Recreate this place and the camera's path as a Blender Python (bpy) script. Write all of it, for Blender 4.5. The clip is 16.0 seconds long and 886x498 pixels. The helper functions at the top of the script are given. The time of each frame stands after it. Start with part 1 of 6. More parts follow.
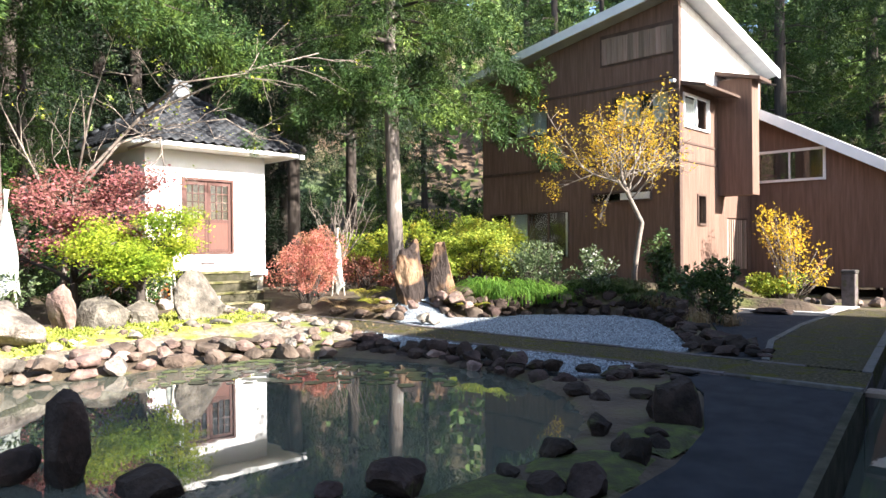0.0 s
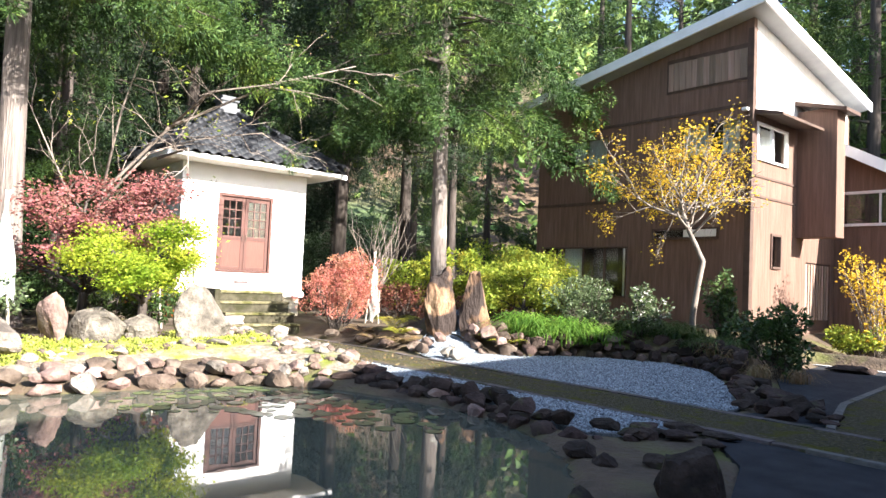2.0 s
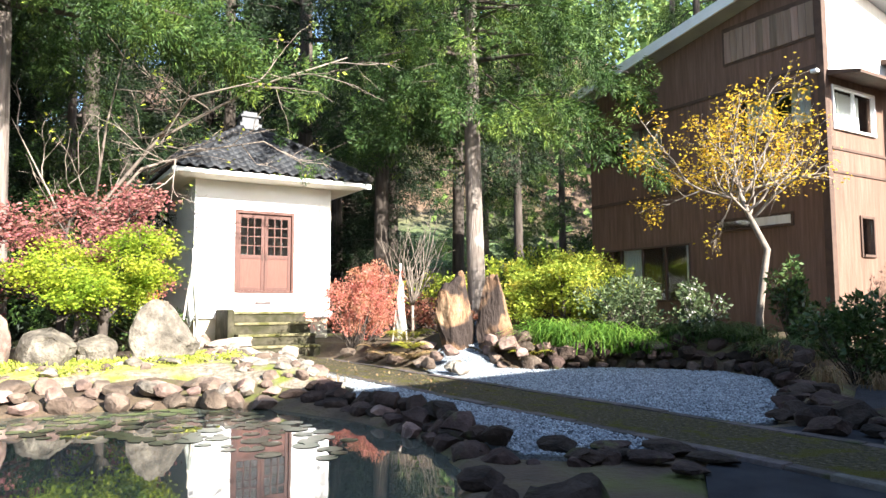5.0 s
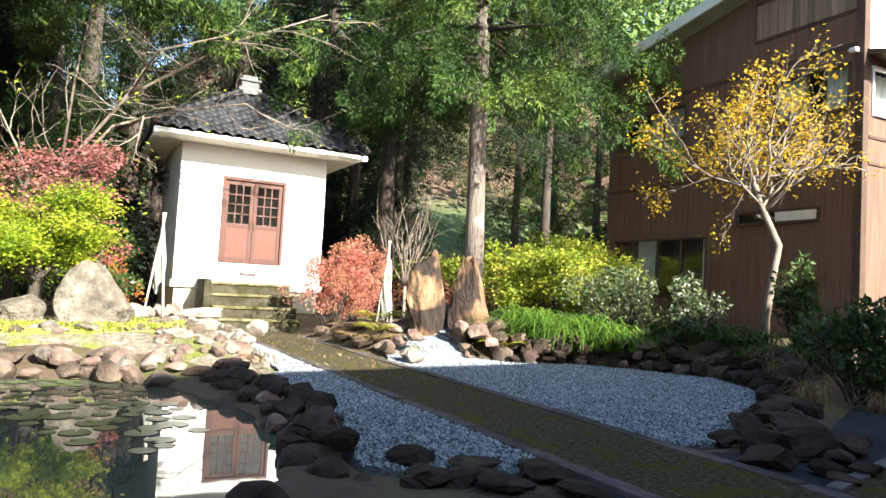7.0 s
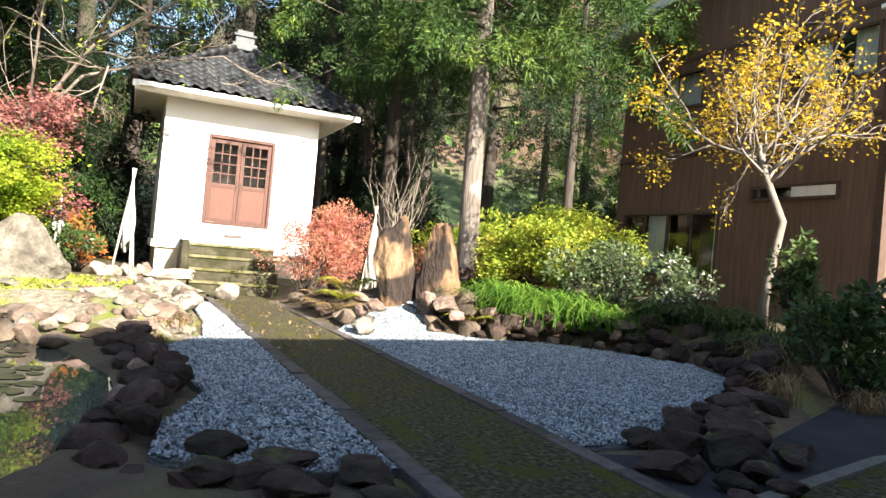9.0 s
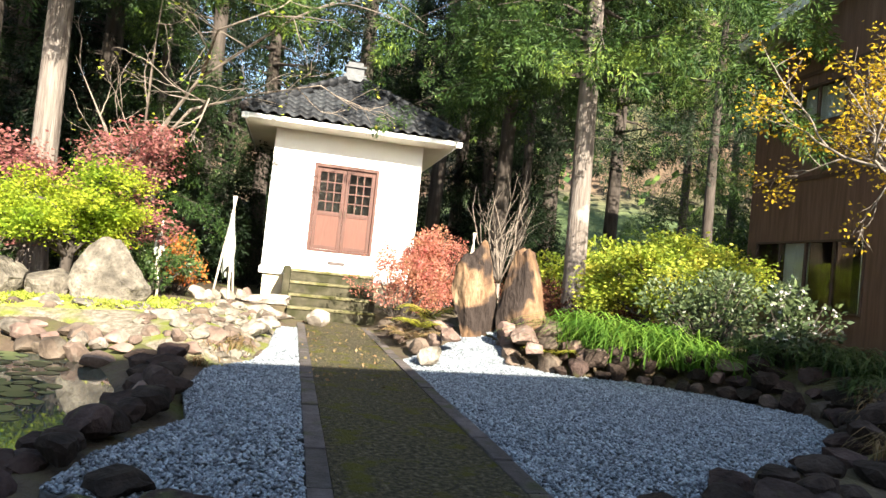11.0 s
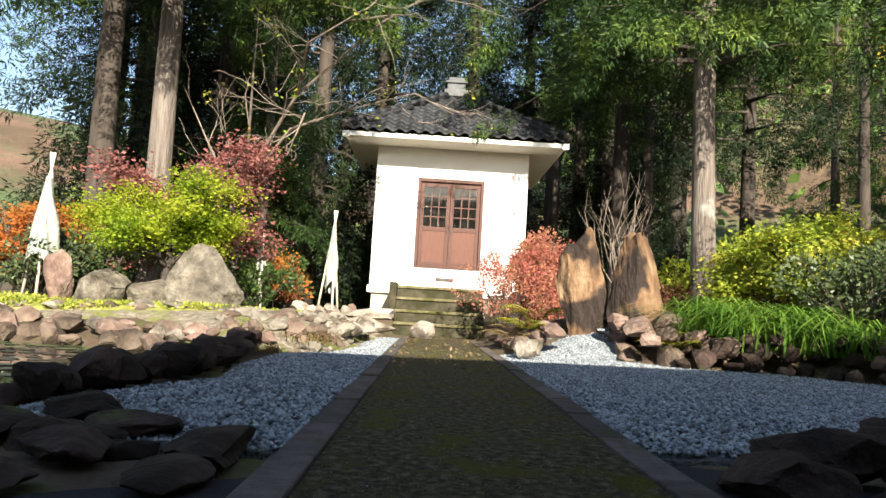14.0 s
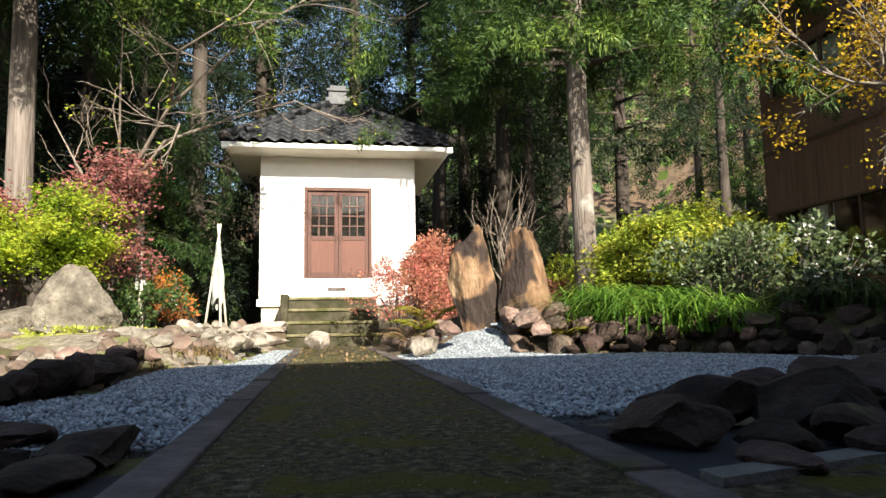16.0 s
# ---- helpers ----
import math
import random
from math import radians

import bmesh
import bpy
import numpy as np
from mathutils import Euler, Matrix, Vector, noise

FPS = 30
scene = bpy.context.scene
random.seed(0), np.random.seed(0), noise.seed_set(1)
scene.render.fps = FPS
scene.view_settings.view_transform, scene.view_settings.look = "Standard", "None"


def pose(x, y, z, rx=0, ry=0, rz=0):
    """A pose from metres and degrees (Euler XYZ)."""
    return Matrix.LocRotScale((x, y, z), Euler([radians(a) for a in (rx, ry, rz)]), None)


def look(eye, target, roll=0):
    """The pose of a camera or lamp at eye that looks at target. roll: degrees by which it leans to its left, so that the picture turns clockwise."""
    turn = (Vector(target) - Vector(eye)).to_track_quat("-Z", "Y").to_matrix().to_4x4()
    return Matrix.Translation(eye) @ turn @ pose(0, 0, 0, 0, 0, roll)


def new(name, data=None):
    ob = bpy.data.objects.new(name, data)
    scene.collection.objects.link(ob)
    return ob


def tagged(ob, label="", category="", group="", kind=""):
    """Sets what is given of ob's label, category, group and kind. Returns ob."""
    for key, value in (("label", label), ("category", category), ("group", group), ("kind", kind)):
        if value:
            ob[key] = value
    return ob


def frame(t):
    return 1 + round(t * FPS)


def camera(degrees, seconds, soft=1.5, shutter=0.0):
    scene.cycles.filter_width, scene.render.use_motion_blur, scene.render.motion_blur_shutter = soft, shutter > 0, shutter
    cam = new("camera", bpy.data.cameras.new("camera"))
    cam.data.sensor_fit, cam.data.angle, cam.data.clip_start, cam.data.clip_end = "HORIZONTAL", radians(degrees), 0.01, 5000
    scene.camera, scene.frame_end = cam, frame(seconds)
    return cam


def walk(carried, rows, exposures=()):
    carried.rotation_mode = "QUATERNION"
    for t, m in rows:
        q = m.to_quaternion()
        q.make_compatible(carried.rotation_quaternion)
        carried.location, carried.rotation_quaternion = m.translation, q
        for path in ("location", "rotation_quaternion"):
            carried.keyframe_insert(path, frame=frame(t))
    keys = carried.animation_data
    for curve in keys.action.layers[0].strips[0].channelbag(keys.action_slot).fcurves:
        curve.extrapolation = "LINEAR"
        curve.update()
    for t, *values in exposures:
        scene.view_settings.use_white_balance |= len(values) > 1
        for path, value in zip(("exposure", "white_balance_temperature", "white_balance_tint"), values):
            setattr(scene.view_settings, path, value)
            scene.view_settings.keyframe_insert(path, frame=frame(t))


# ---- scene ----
cam = camera(64.4, 16.0)
PATH = [
    (0, (2.05, 1.315, 1.565), (0.664, 2.757, 1.563), -0.5),
    (0.5, (2.016, 1.642, 1.501), (0.638, 3.092, 1.513), 2.7),
    (1, (1.919, 2.02, 1.439), (0.531, 3.459, 1.429), 2.7),
    (1.5, (1.829, 2.341, 1.391), (0.377, 3.716, 1.415), 1.3),
    (2, (1.81, 2.765, 1.461), (0.28, 4.05, 1.553), 2.5),
    (2.5, (1.747, 3.139, 1.414), (0.208, 4.403, 1.6), 2.5),
    (3, (1.622, 3.549, 1.357), (0.069, 4.802, 1.499), 1.9),
    (3.5, (1.502, 3.906, 1.203), (-0.086, 5.115, 1.34), 1.3),
    (6, (1.573, 6.16, 1.105), (-0.193, 7.09, 1.234), 1.0),
    (6.5, (1.45, 6.55, 1.142), (-0.336, 7.445, 1.24), 2.2),
    (7, (1.357, 6.951, 1.108), (-0.414, 7.873, 1.223), 3.2),
    (7.5, (1.247, 7.306, 1.112), (-0.528, 8.22, 1.228), 3.4),
    (8, (1.179, 7.69, 1.087), (-0.604, 8.593, 1.17), 4.2),
    (10.5, (1.052, 9.382, 1.197), (-0.873, 9.923, 1.237), 5.7),
    (11, (0.862, 9.655, 1.161), (-1.094, 10.064, 1.24), 5.9),
    (11.5, (0.682, 9.877, 1.113), (-1.288, 10.202, 1.214), 6.8),
    (12, (0.619, 10.085, 1.124), (-1.365, 10.325, 1.195), 5.7),
    (12.5, (0.46, 10.233, 1.014), (-1.539, 10.213, 1.073), 3.1),
    (13, (0.36, 10.281, 0.857), (-1.635, 10.175, 0.946), 2.3),
    (13.5, (0.227, 10.309, 0.64), (-1.768, 10.276, 0.774), 3.3),
    (14, (0.141, 10.318, 0.499), (-1.851, 10.347, 0.676), 3.4),
    (14.5, (0.078, 10.33, 0.434), (-1.904, 10.469, 0.657), 1.5),
    (15, (0.101, 10.324, 0.404), (-1.871, 10.55, 0.652), -0.7),
    (15.5, (0.096, 10.32, 0.384), (-1.871, 10.608, 0.607), 0.1),
    (16, (0.128, 10.336, 0.372), (-1.832, 10.67, 0.588), -0.9),
]
walk(cam, [(t, look(eye, target, roll)) for t, eye, target, roll in PATH],
     exposures=[(0.0, 2.46, 6200, 13), (3.5, 2.64, 6150, 13), (7.0, 2.30, 6500, 8), (10.5, 2.36, 6800, 8), (13.0, 1.74, 6900, 8), (16.0, 1.62, 6800, 8)])



# ---- sun, sky and exposure ----
SUN_UP, SUN_ROUND = radians(27), radians(12)
TO_SUN = Vector((math.cos(SUN_UP) * math.cos(SUN_ROUND), math.cos(SUN_UP) * math.sin(SUN_ROUND), math.sin(SUN_UP)))
sun_data = bpy.data.lights.new("sun", "SUN")
sun_data.energy, sun_data.angle, sun_data.color = 5.0, radians(0.53), (1.0, 0.93, 0.82)
sun = new("sun", sun_data)
sun.matrix_world = look(TO_SUN * 60, (0, 0, 0))
world = bpy.data.worlds.new("sky")
scene.world = world
world.use_nodes = True
_sky = world.node_tree.nodes.new("ShaderNodeTexSky")
_sky.sky_type, _sky.sun_disc = "NISHITA", False
_sky.sun_elevation, _sky.sun_rotation = SUN_UP, math.pi / 2 - SUN_ROUND
_bg = world.node_tree.nodes["Background"]
_bg.inputs["Strength"].default_value = 0.088
world.node_tree.links.new(_sky.outputs[0], _bg.inputs["Color"])


# ---- materials ----
def material(name, colours, scale=6.0, rough=0.8, bump=0.3, bump_scale=None, metal=0.0, stretch=(1, 1, 1), spec=0.3,
             second=None, island=0.0, thing=0.0, bump_size=0.02, stripes=None):
    """A surface: a ramp of colours over noise at two scales, fine relief, and variation from piece to piece."""
    m = bpy.data.materials.new(name)
    m.use_nodes = True
    nt = m.node_tree
    n, ln = nt.nodes, nt.links.new
    bsdf = n["Principled BSDF"]
    tc, mp = n.new("ShaderNodeTexCoord"), n.new("ShaderNodeMapping")
    mp.inputs["Scale"].default_value = stretch
    geo = n.new("ShaderNodeNewGeometry")
    ln(geo.outputs["Position"], mp.inputs["Vector"])
    big = n.new("ShaderNodeTexNoise")
    big.inputs["Scale"].default_value, big.inputs["Detail"].default_value = scale, 8
    big.inputs["Roughness"].default_value = 0.62
    ln(mp.outputs[0], big.inputs["Vector"])
    ramp = n.new("ShaderNodeValToRGB")
    el = ramp.color_ramp.elements
    while len(el) < len(colours):
        el.new(0.5)
    for i, c in enumerate(colours):
        el[i].position = 0.3 + 0.4 * i / max(1, len(colours) - 1)
        el[i].color = (*c, 1)
    ln(big.outputs["Fac"], ramp.inputs["Fac"])
    out = ramp.outputs["Color"]
    if second:  # patches of another colour: (colour, scale, from, to)
        c2, s2, a, b = second
        pn, pr, mx = n.new("ShaderNodeTexNoise"), n.new("ShaderNodeMapRange"), n.new("ShaderNodeMix")
        pn.inputs["Scale"].default_value, pn.inputs["Detail"].default_value = s2, 6
        ln(geo.outputs["Position"], pn.inputs["Vector"])
        pr.inputs["From Min"].default_value, pr.inputs["From Max"].default_value = a, b
        ln(pn.outputs["Fac"], pr.inputs["Value"])
        mx.data_type = "RGBA"
        ln(pr.outputs[0], mx.inputs["Factor"])
        ln(out, mx.inputs["A"])
        mx.inputs["B"].default_value = (*c2, 1)
        out = mx.outputs["Result"]
    for amount, source in ((island, geo.outputs["Random Per Island"]), (thing, None)):
        if amount:
            if source is None:
                source = n.new("ShaderNodeObjectInfo").outputs["Random"]
            hv, mr, mh = n.new("ShaderNodeHueSaturation"), n.new("ShaderNodeMapRange"), n.new("ShaderNodeMapRange")
            mr.inputs["To Min"].default_value, mr.inputs["To Max"].default_value = 1 - amount, 1 + amount
            mh.inputs["To Min"].default_value, mh.inputs["To Max"].default_value = 0.5 + 0.045 * amount, 0.5 - 0.045 * amount
            ln(source, mr.inputs["Value"])
            ln(source, mh.inputs["Value"])
            ln(mr.outputs[0], hv.inputs["Value"])
            ln(mh.outputs[0], hv.inputs["Hue"])
            ln(out, hv.inputs["Color"])
            out = hv.outputs["Color"]
    ln(out, bsdf.inputs["Base Color"])
    bsdf.inputs["Roughness"].default_value, bsdf.inputs["Metallic"].default_value = rough, metal
    bsdf.inputs["Specular IOR Level"].default_value = spec
    if bump:
        fine = n.new("ShaderNodeTexNoise")
        fine.inputs["Scale"].default_value, fine.inputs["Detail"].default_value = bump_scale or scale * 5, 10
        ln(mp.outputs[0], fine.inputs["Vector"])
        height = fine.outputs["Fac"]
        if stripes:  # board joints every so many metres: (spacing, depth)
            wv, mth, add = n.new("ShaderNodeTexWave"), n.new("ShaderNodeMath"), n.new("ShaderNodeMath")
            cmb, sep = n.new("ShaderNodeCombineXYZ"), n.new("ShaderNodeSeparateXYZ")
            sm = n.new("ShaderNodeMath")
            ln(geo.outputs["Position"], sep.inputs[0])
            ln(sep.outputs["X"], sm.inputs[0])
            ln(sep.outputs["Y"], sm.inputs[1])
            ln(sm.outputs[0], cmb.inputs["X"])
            wv.wave_profile = "SAW"
            wv.inputs["Scale"].default_value = 0.314159 / stripes[0]
            ln(cmb.outputs[0], wv.inputs["Vector"])
            mth.operation, mth.inputs[1].default_value = "GREATER_THAN", 0.08
            ln(wv.outputs["Fac"], mth.inputs[0])
            add.operation = "MULTIPLY_ADD"
            ln(mth.outputs[0], add.inputs[0])
            add.inputs[1].default_value = stripes[1]
            ln(height, add.inputs[2])
            height = add.outputs[0]
        bp = n.new("ShaderNodeBump")
        bp.inputs["Strength"].default_value, bp.inputs["Distance"].default_value = bump, bump_size
        ln(height, bp.inputs["Height"])
        ln(bp.outputs[0], bsdf.inputs["Normal"])
    return m


def leaf_material(name, colours, scale=1.2, island=0.35, through_light=0.45, rough=0.6):
    """Leaves: colour varied over the crown and leaf by leaf, partly letting light through."""
    m = material(name, colours, scale=scale, rough=rough, bump=0, island=island, spec=0.25)
    nt = m.node_tree
    n, ln = nt.nodes, nt.links.new
    bsdf, out = n["Principled BSDF"], n["Material Output"]
    tr, mx = n.new("ShaderNodeBsdfTranslucent"), n.new("ShaderNodeMixShader")
    mx.inputs["Fac"].default_value = through_light
    ln(bsdf.inputs["Base Color"].links[0].from_socket, tr.inputs["Color"])
    ln(bsdf.outputs[0], mx.inputs[1])
    ln(tr.outputs[0], mx.inputs[2])
    ln(mx.outputs[0], out.inputs["Surface"])
    return m


def glass_material(name, tint, rough=0.02):
    m = bpy.data.materials.new(name)
    m.use_nodes = True
    b = m.node_tree.nodes["Principled BSDF"]
    b.inputs["Base Color"].default_value = (*tint, 1)
    b.inputs["Roughness"].default_value, b.inputs["Transmission Weight"].default_value = rough, 1.0
    b.inputs["IOR"].default_value = 1.45
    return m


PLASTER = material("white_plaster", [(0.80, 0.80, 0.78), (0.86, 0.86, 0.85)], 1.6, 0.85, 0.12, 40)
SOFFIT = material("cream_plaster", [(0.66, 0.62, 0.52), (0.74, 0.71, 0.62)], 2.0, 0.85, 0.1, 30)
FOOTING = material("cream_footing", [(0.52, 0.48, 0.34), (0.66, 0.60, 0.44)], 3.0, 0.9, 0.3, 40)
TILE = material("smoked_roof_tile", [(0.010, 0.011, 0.013), (0.030, 0.032, 0.036)], 3.0, 0.6, 0.2, 60, thing=0.5, spec=0.3,
                second=((0.11, 0.11, 0.10), 5.0, 0.64, 0.75))
DOORWOOD = material("red_brown_door_wood", [(0.085, 0.034, 0.024), (0.13, 0.053, 0.037)], 5.0, 0.55, 0.25, 60, stretch=(6, 6, 0.6))
DOORDARK = material("dark_lattice_wood", [(0.055, 0.023, 0.017), (0.095, 0.039, 0.028)], 5.0, 0.55, 0.2, 60, stretch=(6, 6, 0.6))
# mossy steps: dark risers and paler treads paint in sun falling on the tops
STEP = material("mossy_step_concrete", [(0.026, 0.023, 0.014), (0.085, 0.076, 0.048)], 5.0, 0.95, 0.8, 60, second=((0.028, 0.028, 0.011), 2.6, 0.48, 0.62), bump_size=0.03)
TREAD = material("sunlit_moss_tread", [(0.065, 0.058, 0.03), (0.14, 0.126, 0.066), (0.21, 0.19, 0.115)], 8.0, 0.95, 0.9, 50, second=((0.075, 0.074, 0.022), 3.0, 0.50, 0.62), bump_size=0.03)
BROWN = material("brown_stained_boards", [(0.088, 0.052, 0.037), (0.130, 0.076, 0.054), (0.165, 0.102, 0.076)], 2.2, 0.75, 0.5, 14,
                 stretch=(5, 5, 0.35), stripes=(0.22, 2.0), bump_size=0.012)
BOARDS = material("weathered_boards", [(0.16, 0.105, 0.078), (0.26, 0.19, 0.145)], 2.5, 0.8, 0.4, 18, stretch=(6, 6, 0.3), thing=0.3)
BLEACHED = material("pale_painted_boards", [(0.62, 0.58, 0.53), (0.76, 0.73, 0.69)], 2.0, 0.75, 0.3, 16, stretch=(5, 5, 0.4))
TRIM = material("dark_brown_trim", [(0.05, 0.030, 0.022), (0.09, 0.055, 0.04)], 4.0, 0.7, 0.2, 30)
WHITEMETAL = material("white_fascia_metal", [(0.66, 0.67, 0.68), (0.78, 0.79, 0.80)], 2.0, 0.45, 0.05, 20)
ALU = material("aluminium_frame", [(0.60, 0.61, 0.62), (0.72, 0.72, 0.73)], 6.0, 0.4, 0.05, metal=0.3)
ROOFMETAL = material("grey_roof_metal", [(0.22, 0.23, 0.24), (0.32, 0.33, 0.34)], 1.5, 0.5, 0.1)
FINIAL = material("weathered_grey_stone", [(0.085, 0.09, 0.095), (0.15, 0.155, 0.16)], 6.0, 0.9, 0.4, 40)
# near-black lining: the dimness of closed interiors is put into the colour
DARKROOM = material("shade_dark_lining", [(0.035, 0.03, 0.026), (0.06, 0.052, 0.045)], 2.0, 0.9, 0.1)
CURTAIN = material("pale_curtain", [(0.50, 0.52, 0.52), (0.66, 0.67, 0.66)], 3.0, 0.9, 0.2, 20, stretch=(8, 8, 0.3))
GLASS = glass_material("window_glass", (0.9, 0.94, 0.93))
ROCK = material("brown_garden_rock", [(0.060, 0.040, 0.031), (0.145, 0.10, 0.078), (0.235, 0.178, 0.142)], 4.0, 0.9, 0.75, 22, thing=0.4,
                second=((0.19, 0.16, 0.13), 6.0, 0.60, 0.74), bump_size=0.035)
# darker copy of the brown rock, with the yard's shade in its colour
SHADEROCK = material("shaded_brown_rock", [(0.014, 0.010, 0.008), (0.038, 0.026, 0.021), (0.075, 0.054, 0.044)], 4.0, 0.92, 0.8, 22, thing=0.4, spec=0.15,
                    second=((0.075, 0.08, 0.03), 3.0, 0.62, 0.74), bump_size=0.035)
PALEROCK = material("pale_lichen_rock", [(0.075, 0.062, 0.05), (0.17, 0.145, 0.118), (0.29, 0.255, 0.21)], 6.5, 0.92, 0.8, 22, thing=0.25,
                    second=((0.065, 0.055, 0.045), 2.4, 0.52, 0.66), bump_size=0.05)
WHITEROCK = material("bleached_stone", [(0.12, 0.10, 0.078), (0.23, 0.20, 0.165), (0.36, 0.32, 0.27)], 4.5, 0.92, 0.8, 22, thing=0.3,
                     second=((0.09, 0.072, 0.055), 3.4, 0.54, 0.66), bump_size=0.04)
# dark patches: real banding, plus painted shade for the stones' left faces
TANROCK = material("tan_band_shade_rock", [(0.035, 0.021, 0.015), (0.16, 0.092, 0.050), (0.31, 0.215, 0.13)], 3.0, 0.85, 0.9, 9,
                   stretch=(1.0, 1.0, 0.45), second=((0.028, 0.019, 0.015), 1.7, 0.48, 0.56), bump_size=0.10)
GRAVEL = material("blue_grey_gravel", [(0.13, 0.15, 0.168), (0.295, 0.32, 0.345)], 8.0, 0.9, 0.2, 80, island=0.62)
# bed darker than the pebbles, painting in the shade of the gaps
GRAVELBED = material("gravel_bed", [(0.06, 0.065, 0.07), (0.16, 0.17, 0.175)], 60.0, 0.95, 0.9, 60, bump_size=0.03)
MOSSPATH = material("mossy_concrete_path", [(0.022, 0.019, 0.013), (0.072, 0.062, 0.038), (0.19, 0.165, 0.11)], 24.0, 0.95, 1.0, 55, spec=0.1,
                    second=((0.085, 0.082, 0.016), 3.4, 0.54, 0.62), bump_size=0.06)
KERB = material("grey_kerb_stone", [(0.045, 0.036, 0.033), (0.10, 0.085, 0.080)], 9.0, 0.92, 0.7, 50, thing=0.3, second=((0.05, 0.05, 0.02), 4.0, 0.55, 0.68))
ASPHALT = material("dark_asphalt", [(0.020, 0.021, 0.024), (0.040, 0.041, 0.045)], 3.0, 0.95, 0.7, 130, bump_size=0.012, spec=0.12)
CONCRETE = material("pale_concrete", [(0.30, 0.29, 0.27), (0.44, 0.42, 0.39)], 2.5, 0.9, 0.3, 40)
SOIL = material("garden_soil_moss", [(0.045, 0.033, 0.022), (0.085, 0.060, 0.040), (0.10, 0.085, 0.04)], 1.3, 0.97, 0.8, 16,
                second=((0.085, 0.095, 0.02), 0.9, 0.54, 0.68), bump_size=0.05)
BANK = material("pale_bank_gravel", [(0.10, 0.082, 0.056), (0.21, 0.178, 0.135), (0.36, 0.315, 0.25)], 14.0, 0.97, 0.9, 45, bump_size=0.05, second=((0.16, 0.18, 0.03), 1.6, 0.47, 0.58))
MOSS = material("bright_moss_lawn", [(0.15, 0.175, 0.028), (0.31, 0.32, 0.065), (0.42, 0.38, 0.17)], 5.0, 0.97, 0.9, 30, bump_size=0.05,
                second=((0.20, 0.15, 0.085), 3.4, 0.56, 0.66))
BARK = material("cedar_bark", [(0.075, 0.06, 0.05), (0.15, 0.125, 0.108), (0.23, 0.20, 0.175)], 3.5, 0.95, 0.9, 12, stretch=(3, 3, 0.25), bump_size=0.05,
                second=((0.34, 0.34, 0.31), 1.2, 0.64, 0.75))
DARKBARK = material("dark_bark", [(0.035, 0.028, 0.023), (0.085, 0.069, 0.058)], 3.5, 0.95, 0.8, 12, stretch=(3, 3, 0.3), bump_size=0.04)
TWIGBARK = material("grey_brown_bark", [(0.13, 0.105, 0.085), (0.24, 0.20, 0.165)], 5.0, 0.9, 0.4, 30)
PALEBARK = material("pale_smooth_bark", [(0.12, 0.098, 0.08), (0.23, 0.195, 0.16)], 5.0, 0.85, 0.4, 30)
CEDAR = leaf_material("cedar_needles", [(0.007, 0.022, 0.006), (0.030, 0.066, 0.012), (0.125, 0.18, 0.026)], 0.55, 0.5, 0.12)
# near-black copy of the cedar needles: the wood's shade is in the colour
CEDARSHADE = leaf_material("shaded_cedar_needles", [(0.003, 0.008, 0.003), (0.007, 0.018, 0.005), (0.026, 0.050, 0.010)], 0.4, 0.45, 0.08)
# paler than the near cedars: sunlight on the far slopes is painted in
FARWOOD = leaf_material("sunlit_far_needles", [(0.055, 0.105, 0.035), (0.105, 0.175, 0.045), (0.19, 0.25, 0.06)], 0.10, 0.4, 0.15)
REDLEAF = leaf_material("dusky_red_maple_leaf", [(0.17, 0.058, 0.052), (0.27, 0.105, 0.092), (0.32, 0.165, 0.13)], 1.2, 0.4, 0.4)
YGLEAF = leaf_material("yellow_green_maple_leaf", [(0.16, 0.27, 0.022), (0.29, 0.38, 0.032), (0.42, 0.44, 0.045)], 1.4, 0.35, 0.58)
YELLOWLEAF = leaf_material("golden_leaf", [(0.46, 0.29, 0.02), (0.56, 0.40, 0.03), (0.46, 0.22, 0.03)], 1.5, 0.3, 0.5)
FIRELEAF = leaf_material("scarlet_bush_leaf", [(0.34, 0.10, 0.075), (0.43, 0.175, 0.125), (0.46, 0.27, 0.13)], 2.2, 0.4, 0.4)
ORANGELEAF = leaf_material("orange_maple_leaf", [(0.34, 0.09, 0.025), (0.42, 0.15, 0.03), (0.28, 0.14, 0.04)], 1.4, 0.35, 0.4)
HEDGELEAF = leaf_material("yellowing_hedge_leaf", [(0.11, 0.18, 0.022), (0.27, 0.34, 0.04), (0.46, 0.40, 0.06)], 1.6, 0.45, 0.45)
GREENLEAF = leaf_material("dark_evergreen_leaf", [(0.022, 0.045, 0.014), (0.045, 0.08, 0.022), (0.07, 0.105, 0.03)], 1.5, 0.45, 0.2, 0.35)
GREYLEAF = leaf_material("grey_green_leaf", [(0.035, 0.055, 0.022), (0.075, 0.105, 0.045), (0.14, 0.175, 0.085)], 2.0, 0.4, 0.25, 0.4)
GRASSLEAF = leaf_material("bright_strap_leaf", [(0.06, 0.14, 0.018), (0.11, 0.22, 0.028), (0.18, 0.27, 0.045)], 2.0, 0.35, 0.4)
FERNLEAF = leaf_material("fern_leaf", [(0.24, 0.27, 0.03), (0.36, 0.36, 0.05), (0.36, 0.28, 0.06)], 2.0, 0.35, 0.45)
BROWNLEAF = leaf_material("rusty_brown_leaf", [(0.055, 0.020, 0.012), (0.10, 0.036, 0.02), (0.14, 0.062, 0.03)], 1.6, 0.4, 0.25)
DRYLEAF = leaf_material("dry_grass_blade", [(0.13, 0.085, 0.04), (0.23, 0.155, 0.075), (0.11, 0.11, 0.035)], 2.0, 0.4, 0.3)
